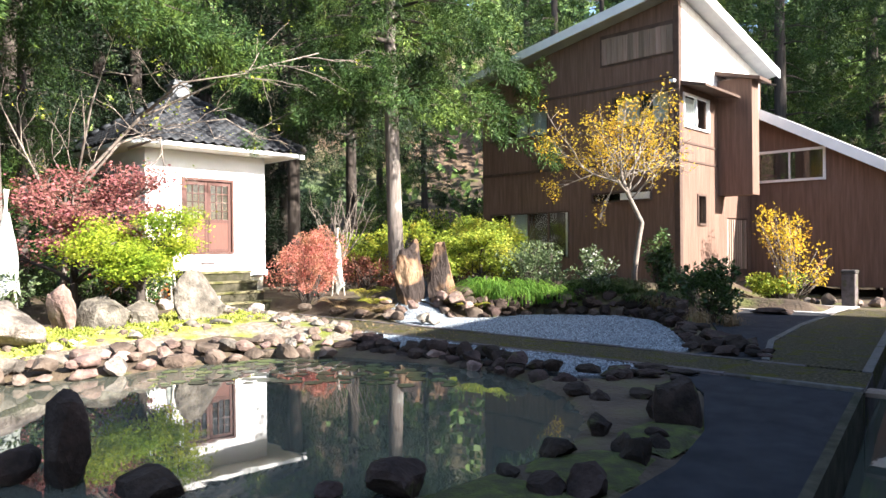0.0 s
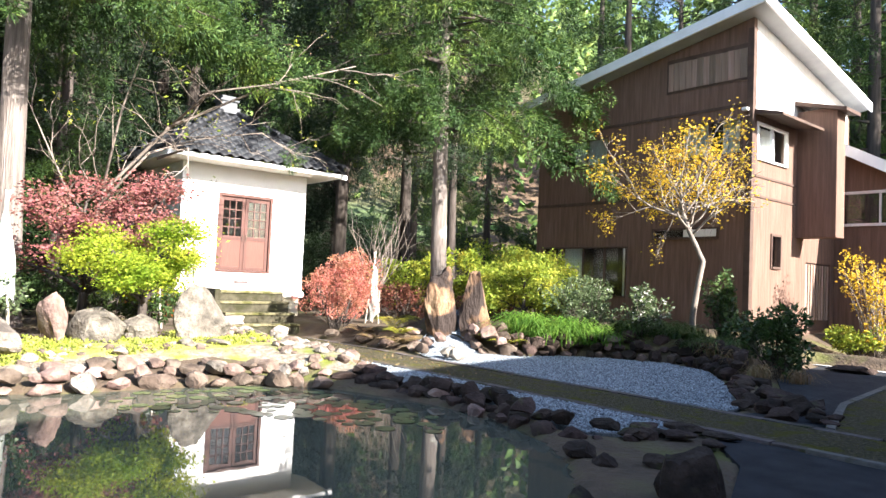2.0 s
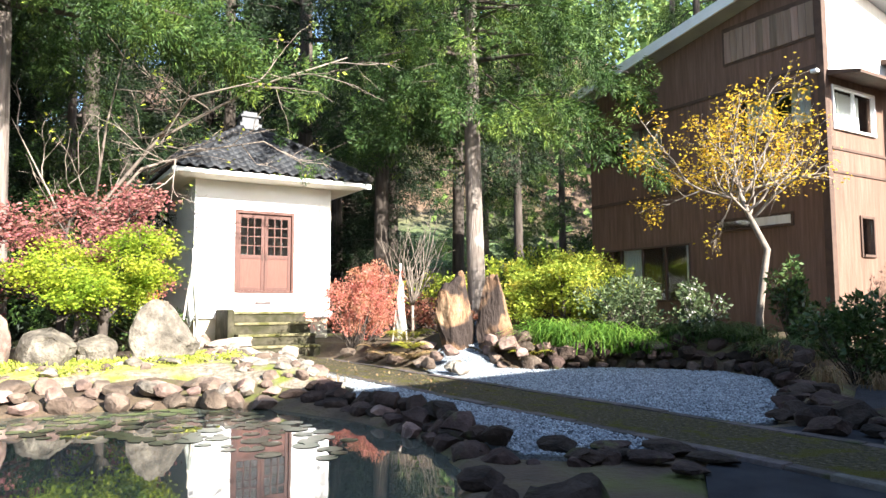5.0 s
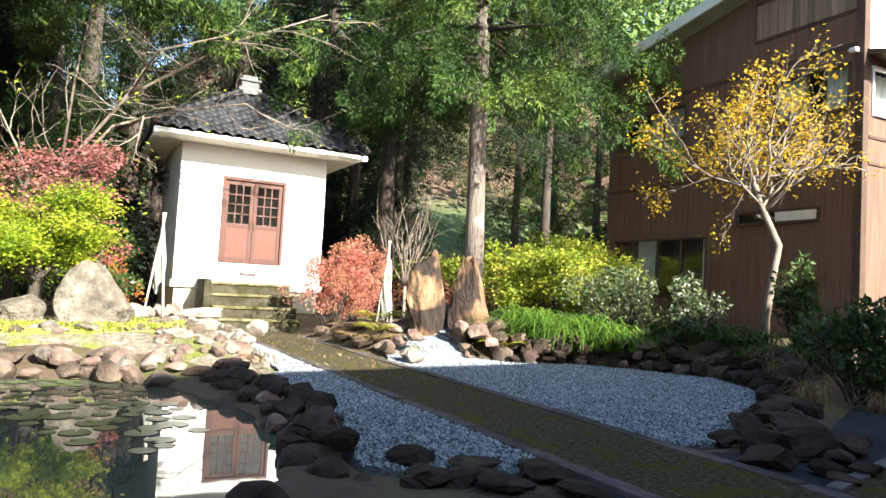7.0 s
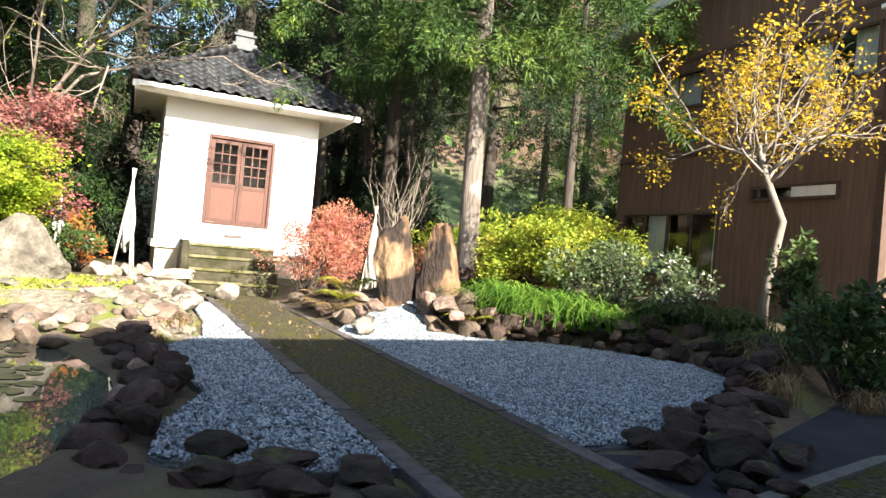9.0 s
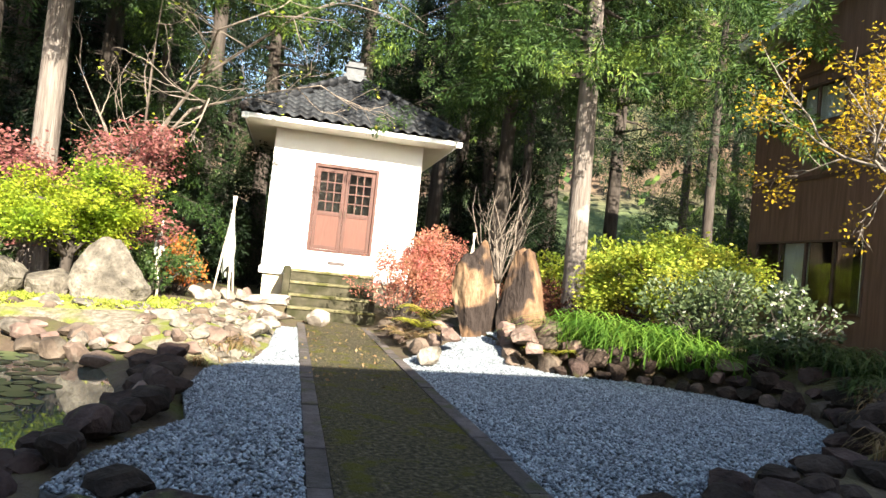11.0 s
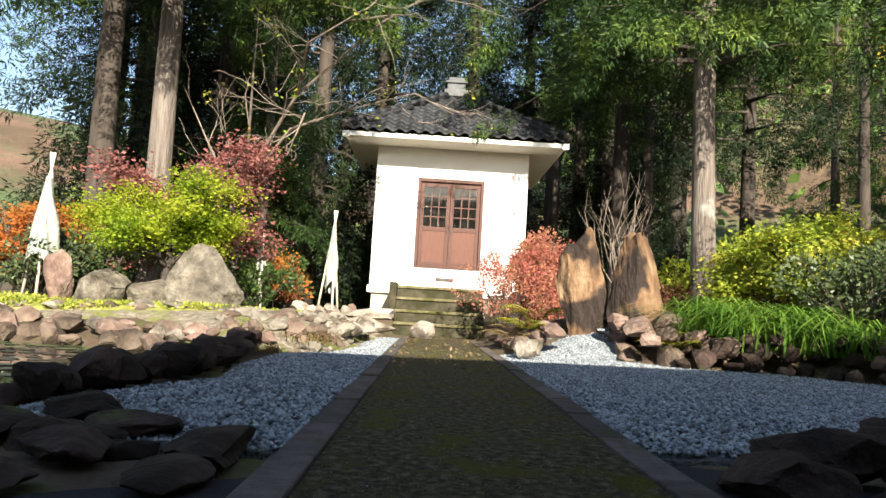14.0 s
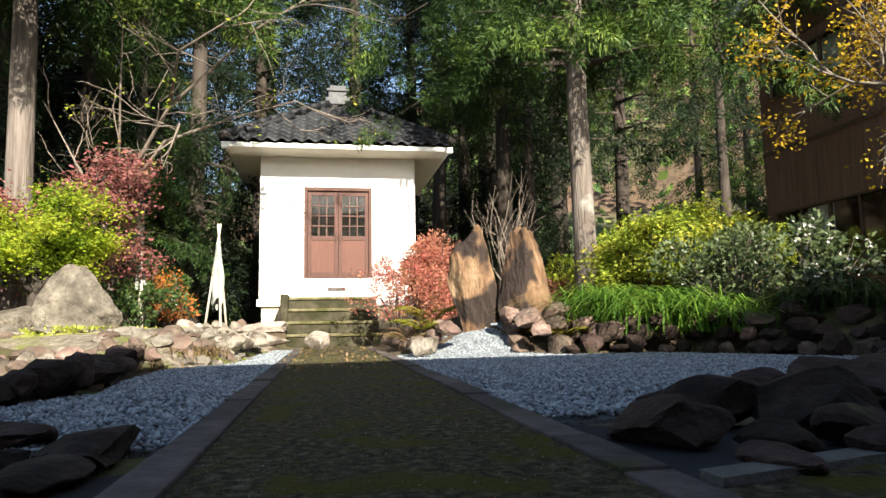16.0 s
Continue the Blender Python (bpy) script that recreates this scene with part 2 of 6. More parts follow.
BLOSSOM = leaf_material("white_blossom", [(0.62, 0.58, 0.55), (0.74, 0.72, 0.68)], 3.0, 0.2, 0.3)
LILY = leaf_material("lily_pad", [(0.055, 0.085, 0.035), (0.10, 0.13, 0.055), (0.16, 0.15, 0.07)], 3.0, 0.4, 0.1, 0.3)
CLOTH = material("white_wrapping_cloth", [(0.20, 0.225, 0.20), (0.40, 0.42, 0.38)], 5.0, 0.9, 0.6, 25, bump_size=0.03)
POLE = material("bleached_pole", [(0.46, 0.41, 0.34), (0.62, 0.57, 0.49)], 6.0, 0.8, 0.3, 30, stretch=(2, 2, 0.4))

_w = bpy.data.materials.new("pond_water")
_w.use_nodes = True
_n, _l = _w.node_tree.nodes, _w.node_tree.links.new
_b = _n["Principled BSDF"]
_b.inputs["Base Color"].default_value, _b.inputs["Roughness"].default_value = (0.070, 0.076, 0.058, 1), 0.02
_b.inputs["IOR"].default_value, _b.inputs["Specular IOR Level"].default_value = 1.333, 0.9
_t, _p = _n.new("ShaderNodeTexNoise"), _n.new("ShaderNodeBump")
_t.inputs["Scale"].default_value, _t.inputs["Detail"].default_value = 2.2, 2
_p.inputs["Strength"].default_value, _p.inputs["Distance"].default_value = 0.05, 0.02
_l(_n.new("ShaderNodeNewGeometry").outputs["Position"], _t.inputs["Vector"])
_l(_t.outputs["Fac"], _p.inputs["Height"])
_l(_p.outputs[0], _b.inputs["Normal"])
WATER = _w


# ---- mesh tools ----
def mesh_from(name, verts, faces, mat, smooth=False):
    me = bpy.data.meshes.new(name)
    me.from_pydata([tuple(v) for v in verts], [], [tuple(q) for q in faces])
    me.materials.append(mat)
    if smooth:
        me.polygons.foreach_set("use_smooth", [True] * len(me.polygons))
    me.update()
    return me


def quads_mesh(name, verts, mat, sides=4):
    """A mesh of loose polygons with that many corners each, from an (n * sides, 3) array."""
    verts = np.ascontiguousarray(verts, dtype=np.float32)
    k = len(verts) // sides
    me = bpy.data.meshes.new(name)
    me.vertices.add(len(verts))
    me.vertices.foreach_set("co", verts.ravel())
    me.loops.add(len(verts))
    me.loops.foreach_set("vertex_index", np.arange(len(verts), dtype=np.int32))
    me.polygons.add(k)
    me.polygons.foreach_set("loop_start", np.arange(0, len(verts), sides, dtype=np.int32))
    me.materials.append(mat)
    me.update(calc_edges=True)
    return me


def part(name, bm, mat, parent=None, label=""):
    """Links a bmesh or a mesh as one object under a thing or a part."""
    if isinstance(bm, bmesh.types.BMesh):
        me = bpy.data.meshes.new(name)
        bm.to_mesh(me)
        bm.free()
        me.materials.append(mat)
    else:
        me = bm
    ob = new(name, me)
    if parent is not None:
        ob.parent = parent
    if label:
        ob["label"] = label
    if name in ("branchwork", "foliage", "twig_mass", "tuft", "frond_mass", "crown", "back_tiles"):
        ob["kind"] = "stuff"
    return ob


def thing(name, at, label, category, group="", kind="", turn=0.0):
    ob = new(name)
    ob.matrix_world = pose(*at, 0, 0, turn)
    return tagged(ob, label, category, group, kind)


def box(bm, x0, x1, y0, y1, z0, z1, bevel=0.0):
    vs = bmesh.ops.create_cube(bm, size=1.0, matrix=Matrix.LocRotScale(((x0 + x1) / 2, (y0 + y1) / 2, (z0 + z1) / 2), None,
                                                                      (abs(x1 - x0), abs(y1 - y0), abs(z1 - z0))))["verts"]
    if bevel:
        bmesh.ops.bevel(bm, geom=list({e for v in vs for e in v.link_edges}), offset=bevel, segments=2, affect="EDGES", profile=0.6)
    return bm


def boxed(*a, bevel=0.0):
    return box(bmesh.new(), *a, bevel=bevel)


def tube_arrays(path, radii, sides=7, caps=True, start=0):
    """Vertices and faces of a tube along a list of points."""
    path = [Vector(p) for p in path]
    verts, faces = [], []
    side = None
    for i, p in enumerate(path):
        d = (path[min(i + 1, len(path) - 1)] - path[max(i - 1, 0)]).normalized()
        if side is None:
            side = d.orthogonal().normalized()
        side = (side - d * side.dot(d)).normalized()
        up = d.cross(side)
        for k in range(sides):
            a = 2 * math.pi * k / sides
            verts.append(p + (side * math.cos(a) + up * math.sin(a)) * radii[i])
        if i:
            b = start + (i - 1) * sides
            for k in range(sides):
                faces.append((b + k, b + (k + 1) % sides, b + sides + (k + 1) % sides, b + sides + k))
    if caps:
        faces.append(tuple(start + k for k in reversed(range(sides))))
        e = start + (len(path) - 1) * sides
        faces.append(tuple(e + k for k in range(sides)))
    return verts, faces


def tubes_mesh(name, runs, mat, sides=7):
    verts, faces = [], []
    for path, radii in runs:
        v, q = tube_arrays(path, radii, sides, True, len(verts))
        verts += v
        faces += q
    return mesh_from(name, verts, faces, mat, True)


# ---- plan of the yard ----
POND = [(-1.42, 4.7), (-1.35, 5.7), (-1.45, 6.3), (-1.8, 7.0), (-2.4, 7.6), (-2.95, 7.95), (-3.4, 8.1), (-4.1, 8.3), (-5.3, 8.2), (-6.5, 7.8), (-7.1, 7.15), (-7.3, 6.2),
        (-7.4, 4.7), (-7.9, 3.5), (-6.6, 2.7), (-4.6, 2.5), (-3.3, 2.7), (-2.3, 3.3), (-1.65, 4.0)]
GRAVEL_A = [(-2.35, 9.84), (-7.0, 9.84), (-11.9, 9.84), (-11.9, 9.5), (-8.9, 9.45), (-7.3, 9.3), (-6.6, 8.9), (-5.4, 8.86), (-4.3, 9.05), (-3.35, 8.70), (-2.75, 8.62), (-2.42, 9.1)]
GRAVEL_B = [(-2.6, 11.21), (-8.4, 11.21), (-9.6, 11.7), (-9.9, 12.3), (-9.2, 12.9), (-8.4, 13.2), (-8.05, 14.2), (-7.3, 15.1), (-6.2, 15.6), (-5.0, 15.0),
            (-4.1, 13.9), (-3.2, 12.5), (-2.7, 11.7)]
ASPHALT_1 = [(-0.25, 3.5), (-0.24, 5.3), (-0.28, 6.15), (-0.52, 7.2), (-1.2, 8.75), (-1.75, 9.4), (-2.0, 9.84), (0.07, 9.84), (2.25, -4.0), (-0.9, -4.0), (-0.4, 2.0)]
ASPHALT_2 = [(-2.55, 11.21), (-1.42, 11.21), (-2.05, 13.3), (-2.45, 16.2), (-2.65, 19.0), (-4.6, 19.0), (-4.2, 16.0), (-3.0, 13.6), (-2.3, 12.2)]
MOSSROAD = [(-1.42, 11.21), (-0.14, 11.21), (-1.6, 20.5), (-2.7, 20.5), (-2.65, 18.7), (-2.45, 16.2), (-2.05, 13.3)]
PATHRECT = [(-13.9, 9.84), (0.07, 9.84), (-0.14, 11.21), (-13.9, 11.21)]
WATER_Z = -0.08


def inside(poly, x, y):
    res = np.zeros(np.shape(x), bool)
    for (x0, y0), (x1, y1) in zip(poly, poly[1:] + poly[:1]):
        cross = (y0 > y) != (y1 > y)
        res ^= cross & (x < (x1 - x0) * (y - y0) / ((y1 - y0) or 1e-9) + x0)
    return res


def distance(poly, x, y):
    """Distance to the edge of a polygon, negative inside."""
    best = np.full(np.shape(x), 1e9)
    for (x0, y0), (x1, y1) in zip(poly, poly[1:] + poly[:1]):
        dx, dy = x1 - x0, y1 - y0
        u = np.clip(((x - x0) * dx + (y - y0) * dy) / (dx * dx + dy * dy), 0, 1)
        best = np.minimum(best, np.hypot(x - x0 - u * dx, y - y0 - u * dy))
    return np.where(inside(poly, x, y), -best, best)


def step01(v, a, b):
    u = np.clip((v - a) / (b - a), 0, 1)
    return u * u * (3 - 2 * u)


def ground_z(x, y):
    """Height of the bare ground."""
    x, y = np.asarray(x, float), np.asarray(y, float)
    flat = np.minimum.reduce([distance(p, x, y) for p in (GRAVEL_A, GRAVEL_B, ASPHALT_1, ASPHALT_2, MOSSROAD, PATHRECT)])
    pond = distance(POND, x, y)
    bed = 0.32 * step01(flat, 0.1, 0.75) * step01(pond, 0.1, 1.6)
    bed = bed * (1 + 0.72 * step01(y, 12.2, 13.8) * step01(-x, 5.2, 6.8) * (1 - step01(-x, 9.5, 13.0))) * step01(-x, 2.4, 4.0) * (1 - step01(y, 19.0, 22.0) * step01(x, -7.5, -5.5))
    z = bed - 0.05 * (flat < 0.02) - 0.03
    z = z - 0.95 * step01(x - (0.08 - 0.157 * (y - 9.8)), -0.12, 0.02) * step01(9.0 - x + y * 0, 0.0, 1.5)
    z = np.where(pond < 0.35, np.minimum(z, -0.10 - 0.9 * step01(-pond, -0.3, 1.2) + 0.09 * step01(pond, 0.05, 0.3)), z)
    z = z + 0.04 * np.sin(1.7 * x + 0.6) * np.cos(1.3 * y) * step01(flat, 0.3, 1.2) * step01(pond, 0.4, 1.2) * step01(-x, 2.5, 4.0)
    z = z + 0.52 * np.exp(-((x + 9.95) ** 2 + (y - 12.8) ** 2) / 0.75)
    # wooded slopes all round
    away = np.hypot(x + 6, (y - 8))
    west = step01(-x, 26, 60)
    north = step01(y, 34, 75) * (1 - step01(x, 2, 45)) * step01(x, -34, -14)
    south = step01(-y, 60, 160)
    hill = 30 * step01(-x, 34, 110) * step01(y, 8, 45) + 16 * step01(y, 36, 80) * (1 - step01(x, 12, 60)) + 6 * west * (0.55 + 0.45 * np.sin(0.021 * y + 0.8)) + 12 * north + 45 * step01(-x, 110, 320) * (0.8 + 0.35 * np.sin(0.011 * y + 1.0)) + 60 * step01(away, 150, 420) * (1 - 0.75 * step01(x, -20, 60)) * (0.6 + 0.4 * np.sin(0.006 * x + 0.009 * y))
    hill = hill + 0.8 * step01(away, 22, 60) * np.sin(0.31 * x) * np.cos(0.27 * y)
    return z + hill + 10 * south


def ground_at(x, y):
    return float(ground_z(np.array([x]), np.array([y]))[0])


def axis(lo, hi, step, reach):
    mid = list(np.arange(lo, hi + 1e-6, step))
    out, w = [], step
    p = hi
    while p < hi + reach:
        w *= 1.22
        p += w
        out.append(p)
    neg, w, p = [], step, lo
    while p > lo - reach:
        w *= 1.22
        p -= w
        neg.append(p)
    return np.array(neg[::-1] + mid + out)


gx, gy = axis(-17, 2.5, 0.16, 900), axis(1.0, 21, 0.16, 900)
GX, GY = np.meshgrid(gx, gy, indexing="ij")
GZ = ground_z(GX, GY)
_nx, _ny = len(gx), len(gy)
_idx = np.arange(_nx * _ny).reshape(_nx, _ny)
_f = np.stack([_idx[:-1, :-1], _idx[1:, :-1], _idx[1:, 1:], _idx[:-1, 1:]], -1).reshape(-1, 4)
ground_mesh = mesh_from("ground", np.stack([GX, GY, GZ], -1).reshape(-1, 3).tolist(), _f.tolist(), SOIL, True)
# far slopes wear autumn woods: browns and dull greens
HILL = material("far_autumn_slope", [(0.06, 0.05, 0.028), (0.12, 0.078, 0.05), (0.19, 0.115, 0.082)], 0.035, 0.97, 0.9, 0.5, second=((0.07, 0.10, 0.04), 0.02, 0.5, 0.62), bump_size=2.0)
ground_mesh.materials.append(HILL)
_far = np.array([1 if (abs(p.center.x + 6) > 34 or abs(p.center.y - 10) > 40) else 0 for p in ground_mesh.polygons], dtype=np.int32)
ground_mesh.polygons.foreach_set("material_index", _far)
tagged(new("ground", ground_mesh), "mossy garden soil rising to wooded hills", "ground", kind="structure")


def slab(name, poly, z0, z1, mat, label, category):
    bm = bmesh.new()
    vs = [bm.verts.new((x, y, z1)) for x, y in poly]
    fc = bm.faces.new(vs)
    ext = bmesh.ops.extrude_face_region(bm, geom=[fc])
    bmesh.ops.translate(bm, vec=(0, 0, z0 - z1), verts=[v for v in ext["geom"] if isinstance(v, bmesh.types.BMVert)])
    bmesh.ops.recalc_face_normals(bm, faces=bm.faces)
    return tagged(part(name, bm, mat), label, category, kind="structure")


slab("road", ASPHALT_1, -0.30, -0.02, ASPHALT, "dark asphalt drive in shade beside the pond", "drive")
slab("road", ASPHALT_2, -0.30, -0.022, ASPHALT, "dark asphalt strip between stones and mossy lane", "drive")
slab("pavement", MOSSROAD, -0.30, 0.0, MOSSPATH, "mossy concrete lane leading to the brown house", "lane")
slab("pavement", [(-4.9, 19.0), (-2.66, 19.0), (-2.7, 21.5), (-5.2, 21.5)], -0.30, 0.0, CONCRETE, "pale concrete apron lit by sun", "apron")
slab("pavement", [(-13.9, 9.985), (0.05, 9.985), (-0.12, 11.065), (-13.9, 11.065)], -0.3, 0.0, MOSSPATH, "straight mossy concrete path leading to the shrine steps", "path")
slab("gravel_bed", GRAVEL_A, -0.30, -0.02, GRAVELBED, "bed under blue-grey gravel between path and pond", "gravel")
slab("gravel_bed", GRAVEL_B, -0.30, -0.02, GRAVELBED, "bed under blue-grey gravel between path and stones", "gravel")
slab("water", [(-1.2, 1.9), (-1.2, 8.9), (-9.0, 8.9), (-9.0, 1.9)], WATER_Z - 0.02, WATER_Z, WATER, "still green-grey pond water with clear reflections", "water")


# ---- shrine ----
SX, SY0, SY1, SXB = -15.72, 8.94, 12.40, -19.2
SYM = (SY0 + SY1) / 2
shrine = thing("shrine", (SX, SYM, 0.0), "small white plastered shrine with dark tiled roof and red-brown doors", "shrine")
INV = Matrix.Translation((-SX, -SYM, 0.0))


def local(bm):
    """From world places to the shrine's own."""
    bmesh.ops.transform(bm, matrix=INV, verts=bm.verts)
    return bm


DY0, DY1, DZ0, DZ1 = 9.90, 11.41, 1.46, 3.51
bm = bmesh.new()
box(bm, SX - 0.18, SX, SY0, DY0, 0.98, 4.45)
box(bm, SX - 0.18, SX, DY1, SY1, 0.98, 4.45)
box(bm, SX - 0.18, SX, DY0, DY1, DZ1, 4.45)
box(bm, SX - 0.18, SX, DY0, DY1, 0.98, DZ0)
part("wall", local(bm), PLASTER, shrine, "white plastered front wall")
part("wall", local(boxed(SXB, SX - 0.182, SY0, SY0 + 0.18, 0.98, 4.45)), PLASTER, shrine)
part("wall", local(boxed(SXB, SX - 0.182, SY1 - 0.18, SY1, 0.98, 4.45)), PLASTER, shrine)
part("wall", local(boxed(SXB, SXB + 0.18, SY0 + 0.182, SY1 - 0.182, 0.98, 4.45)), PLASTER, shrine)
bm = bmesh.new()
box(bm, SX - 0.1, SX + 0.05, SY0 - 0.05, SY1 + 0.05, 0.84, 1.0, bevel=0.02)
box(bm, SXB, SX - 0.102, SY0 - 0.05, SY0 + 0.1, 0.84, 1.0, bevel=0.02)
box(bm, SXB, SX - 0.102, SY1 - 0.1, SY1 + 0.05, 0.84, 1.0, bevel=0.02)
part("plinth_band", local(bm), PLASTER, shrine)
part("footing", local(boxed(SXB + 0.05, SX - 0.05, SY0 + 0.05, SY1 - 0.05, -0.05, 0.85)), FOOTING, shrine, "cream rendered footing")
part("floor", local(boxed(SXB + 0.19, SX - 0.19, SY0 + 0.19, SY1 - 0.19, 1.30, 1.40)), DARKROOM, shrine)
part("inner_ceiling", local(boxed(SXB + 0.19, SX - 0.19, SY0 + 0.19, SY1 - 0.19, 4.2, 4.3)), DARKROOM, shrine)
# small vent below the door
part("vent", local(boxed(SX, SX + 0.02, 10.42, 10.82, 1.17, 1.25, bevel=0.006)), KERB, shrine, "small grey vent slot")
# door frame and two leaves
bm = bmesh.new()
box(bm, SX - 0.12, SX + 0.02, DY0, DY0 + 0.07, DZ0, DZ1, bevel=0.008)
box(bm, SX - 0.12, SX + 0.02, DY1 - 0.07, DY1, DZ0, DZ1, bevel=0.008)
box(bm, SX - 0.12, SX + 0.02, DY0 + 0.071, DY1 - 0.071, DZ1 - 0.08, DZ1, bevel=0.008)
box(bm, SX - 0.12, SX + 0.03, DY0 + 0.071, DY1 - 0.071, DZ0, DZ0 + 0.05, bevel=0.008)
part("door_frame", local(bm), DOORDARK, shrine, "dark wooden door frame")
for a, b in ((DY0 + 0.075, 10.652), (10.658, DY1 - 0.075)):
    zt, zm, zb = DZ1 - 0.085, 2.36, DZ0 + 0.055
    bm = bmesh.new()
    box(bm, SX - 0.085, SX - 0.035, a, a + 0.085, zb, zt, bevel=0.006)
    box(bm, SX - 0.085, SX - 0.035, b - 0.085, b, zb, zt, bevel=0.006)
    for z0, z1 in ((zt - 0.10, zt), (zm - 0.05, zm + 0.05), (zb, zb + 0.09)):
        box(bm, SX - 0.084, SX - 0.036, a + 0.086, b - 0.086, z0, z1, bevel=0.006)
    leaf = part("door", local(bm), DOORDARK, shrine, "red-brown wooden door leaf with a glazed lattice")
    part("panel", local(boxed(SX - 0.07, SX - 0.048, a + 0.08, b - 0.08, zb + 0.085, zm - 0.045)), DOORWOOD, leaf, "red-brown wooden panel")
    ya, yb, za, zc = a + 0.085, b - 0.085, zm + 0.05, zt - 0.10
    for i in (1, 2):
        y = ya + (yb - ya) * i / 3
        part("lattice_bar", local(boxed(SX - 0.075, SX - 0.04, y - 0.013, y + 0.013, za, zc)), DOORDARK, leaf)
    for i in (1, 2, 3):
        z = za + (zc - za) * i / 4
        part("lattice_bar", local(boxed(SX - 0.074, SX - 0.042, ya, yb, z - 0.013, z + 0.013)), DOORDARK, leaf)
    pane = part("pane", local(boxed(SX - 0.066, SX - 0.061, ya, yb, za, zc)), GLASS, leaf)
    pane.visible_shadow = False
    k = b - 0.045 if a < 10.5 else a + 0.045
    bm = boxed(SX - 0.036, SX - 0.01, k - 0.015, k + 0.015, 2.28, 2.46, bevel=0.006)
    part("handle", local(bm), TRIM, leaf, "dark metal door pull")

# roof: hipped, tile by tile
EX0, EX1, EY0, EY1, EZ = -20.05, -14.84, 8.27, 13.08, 4.31
APEX = Vector(((EX0 + EX1) / 2 - 0.02, SYM, 5.98))
bm = bmesh.new()
cs = [bm.verts.new(c) for c in ((EX1, EY0, EZ), (EX1, EY1, EZ), (EX0, EY1, EZ), (EX0, EY0, EZ))]
ap = bm.verts.new(APEX)
for i in range(4):
    bm.faces.new((cs[i], cs[(i + 1) % 4], ap))
roof = part("roof", local(bm), DARKROOM, shrine, "dark smoked-tile hipped roof")
bm = bmesh.new()
box(bm, EX0 + 0.03, EX1 - 0.03, EY0 + 0.03, SY0 + 0.04, 4.195, 4.26)
box(bm, EX0 + 0.03, EX1 - 0.03, SY1 - 0.04, EY1 - 0.03, 4.195, 4.26)
box(bm, SX - 0.04, EX1 - 0.03, SY0 + 0.041, SY1 - 0.041, 4.195, 4.26)
box(bm, EX0 + 0.03, SXB + 0.04, SY0 + 0.041, SY1 - 0.041, 4.195, 4.26)
part("soffit", local(bm), SOFFIT, shrine, "cream plastered soffit")
bm = bmesh.new()
box(bm, EX1 - 0.03, EX1 + 0.0, EY0, EY1, 4.185, 4.285, bevel=0.006)
box(bm, EX0, EX1 - 0.031, EY0, EY0 + 0.03, 4.185, 4.285, bevel=0.006)
box(bm, EX0, EX1 - 0.031, EY1 - 0.03, EY1, 4.185, 4.285, bevel=0.006)
box(bm, EX0, EX0 + 0.03, EY0 + 0.031, EY1 - 0.031, 4.185, 4.285, bevel=0.006)
part("fascia", local(bm), PLASTER, shrine, "white plastered eave fascia")


def pantile():
    """One S-shaped tile: x across, y up the slope."""
    verts, faces, w, d, k = [], [], 0.29, 0.33, 8
    for side in (0, 1):
        for j in (0, 1):
            for i in range(k + 1):
                u = i / k
                h = 0.036 * math.sin(2 * math.pi * u + 0.5) + 0.022 * (1 - j) + (0.0 if side else -0.02)
                verts.append((w * (u - 0.5), d * j, h))
    n1 = k + 1
    for i in range(k):
        faces.append((i + 2 * n1, i + 1 + 2 * n1, i + 1 + 3 * n1, i + 3 * n1))
        faces.append((i, i + 2 * n1, i + 1 + 2 * n1, i + 1)[::-1])
        faces.append((i, i + 1, i + 1 + n1, i + n1)[::-1])
    return mesh_from("tile", verts, faces, TILE, True)


TILE_MESH = pantile()
back_tiles = []
for (c0, c1), nearest in ((((EX1, EY0), (EX1, EY1)), True), (((EX0, EY0), (EX1, EY0)), True), (((EX1, EY1), (EX0, EY1)), True), (((EX0, EY1), (EX0, EY0)), False)):
    A, B = Vector((*c0, EZ)), Vector((*c1, EZ))
    along = (B - A).normalized()
    mid = (A + B) / 2
    up = (APEX - mid)
    slope_len = up.length
    upn = up.normalized()
    nrm = along.cross(upn)
    half = (B - A).length / 2
    rows = int(slope_len / 0.27)
    for r in range(rows):
        s = r * 0.27
        reach = half * (1 - (s + 0.12) / slope_len)
        nt = int(2 * half / 0.27)
        for c in range(nt):
            u = -half + (c + 0.5) * 2 * half / nt
            if abs(u) > reach + 0.06:
                continue
            o = mid + along * u + upn * (s - 0.06) + nrm * 0.05
            m4 = Matrix((along, upn, nrm)).transposed().to_4x4()
            m4.translation = o
            m4 = INV @ m4 @ Matrix.Rotation(random.uniform(-0.012, 0.012), 4, "Z")
            if nearest:
                ob = new("tile", TILE_MESH)
                ob.parent = roof
                ob.matrix_parent_inverse = Matrix.Identity(4)
                ob.matrix_basis = m4
            else:
                back_tiles.append(m4)
bm = bmesh.new()
for m4 in back_tiles:
    bm.from_mesh(TILE_MESH)
    bm.verts.ensure_lookup_table()
    bmesh.ops.transform(bm, matrix=m4, verts=bm.verts[-len(TILE_MESH.vertices):])
part("back_tiles", bm, TILE, roof)
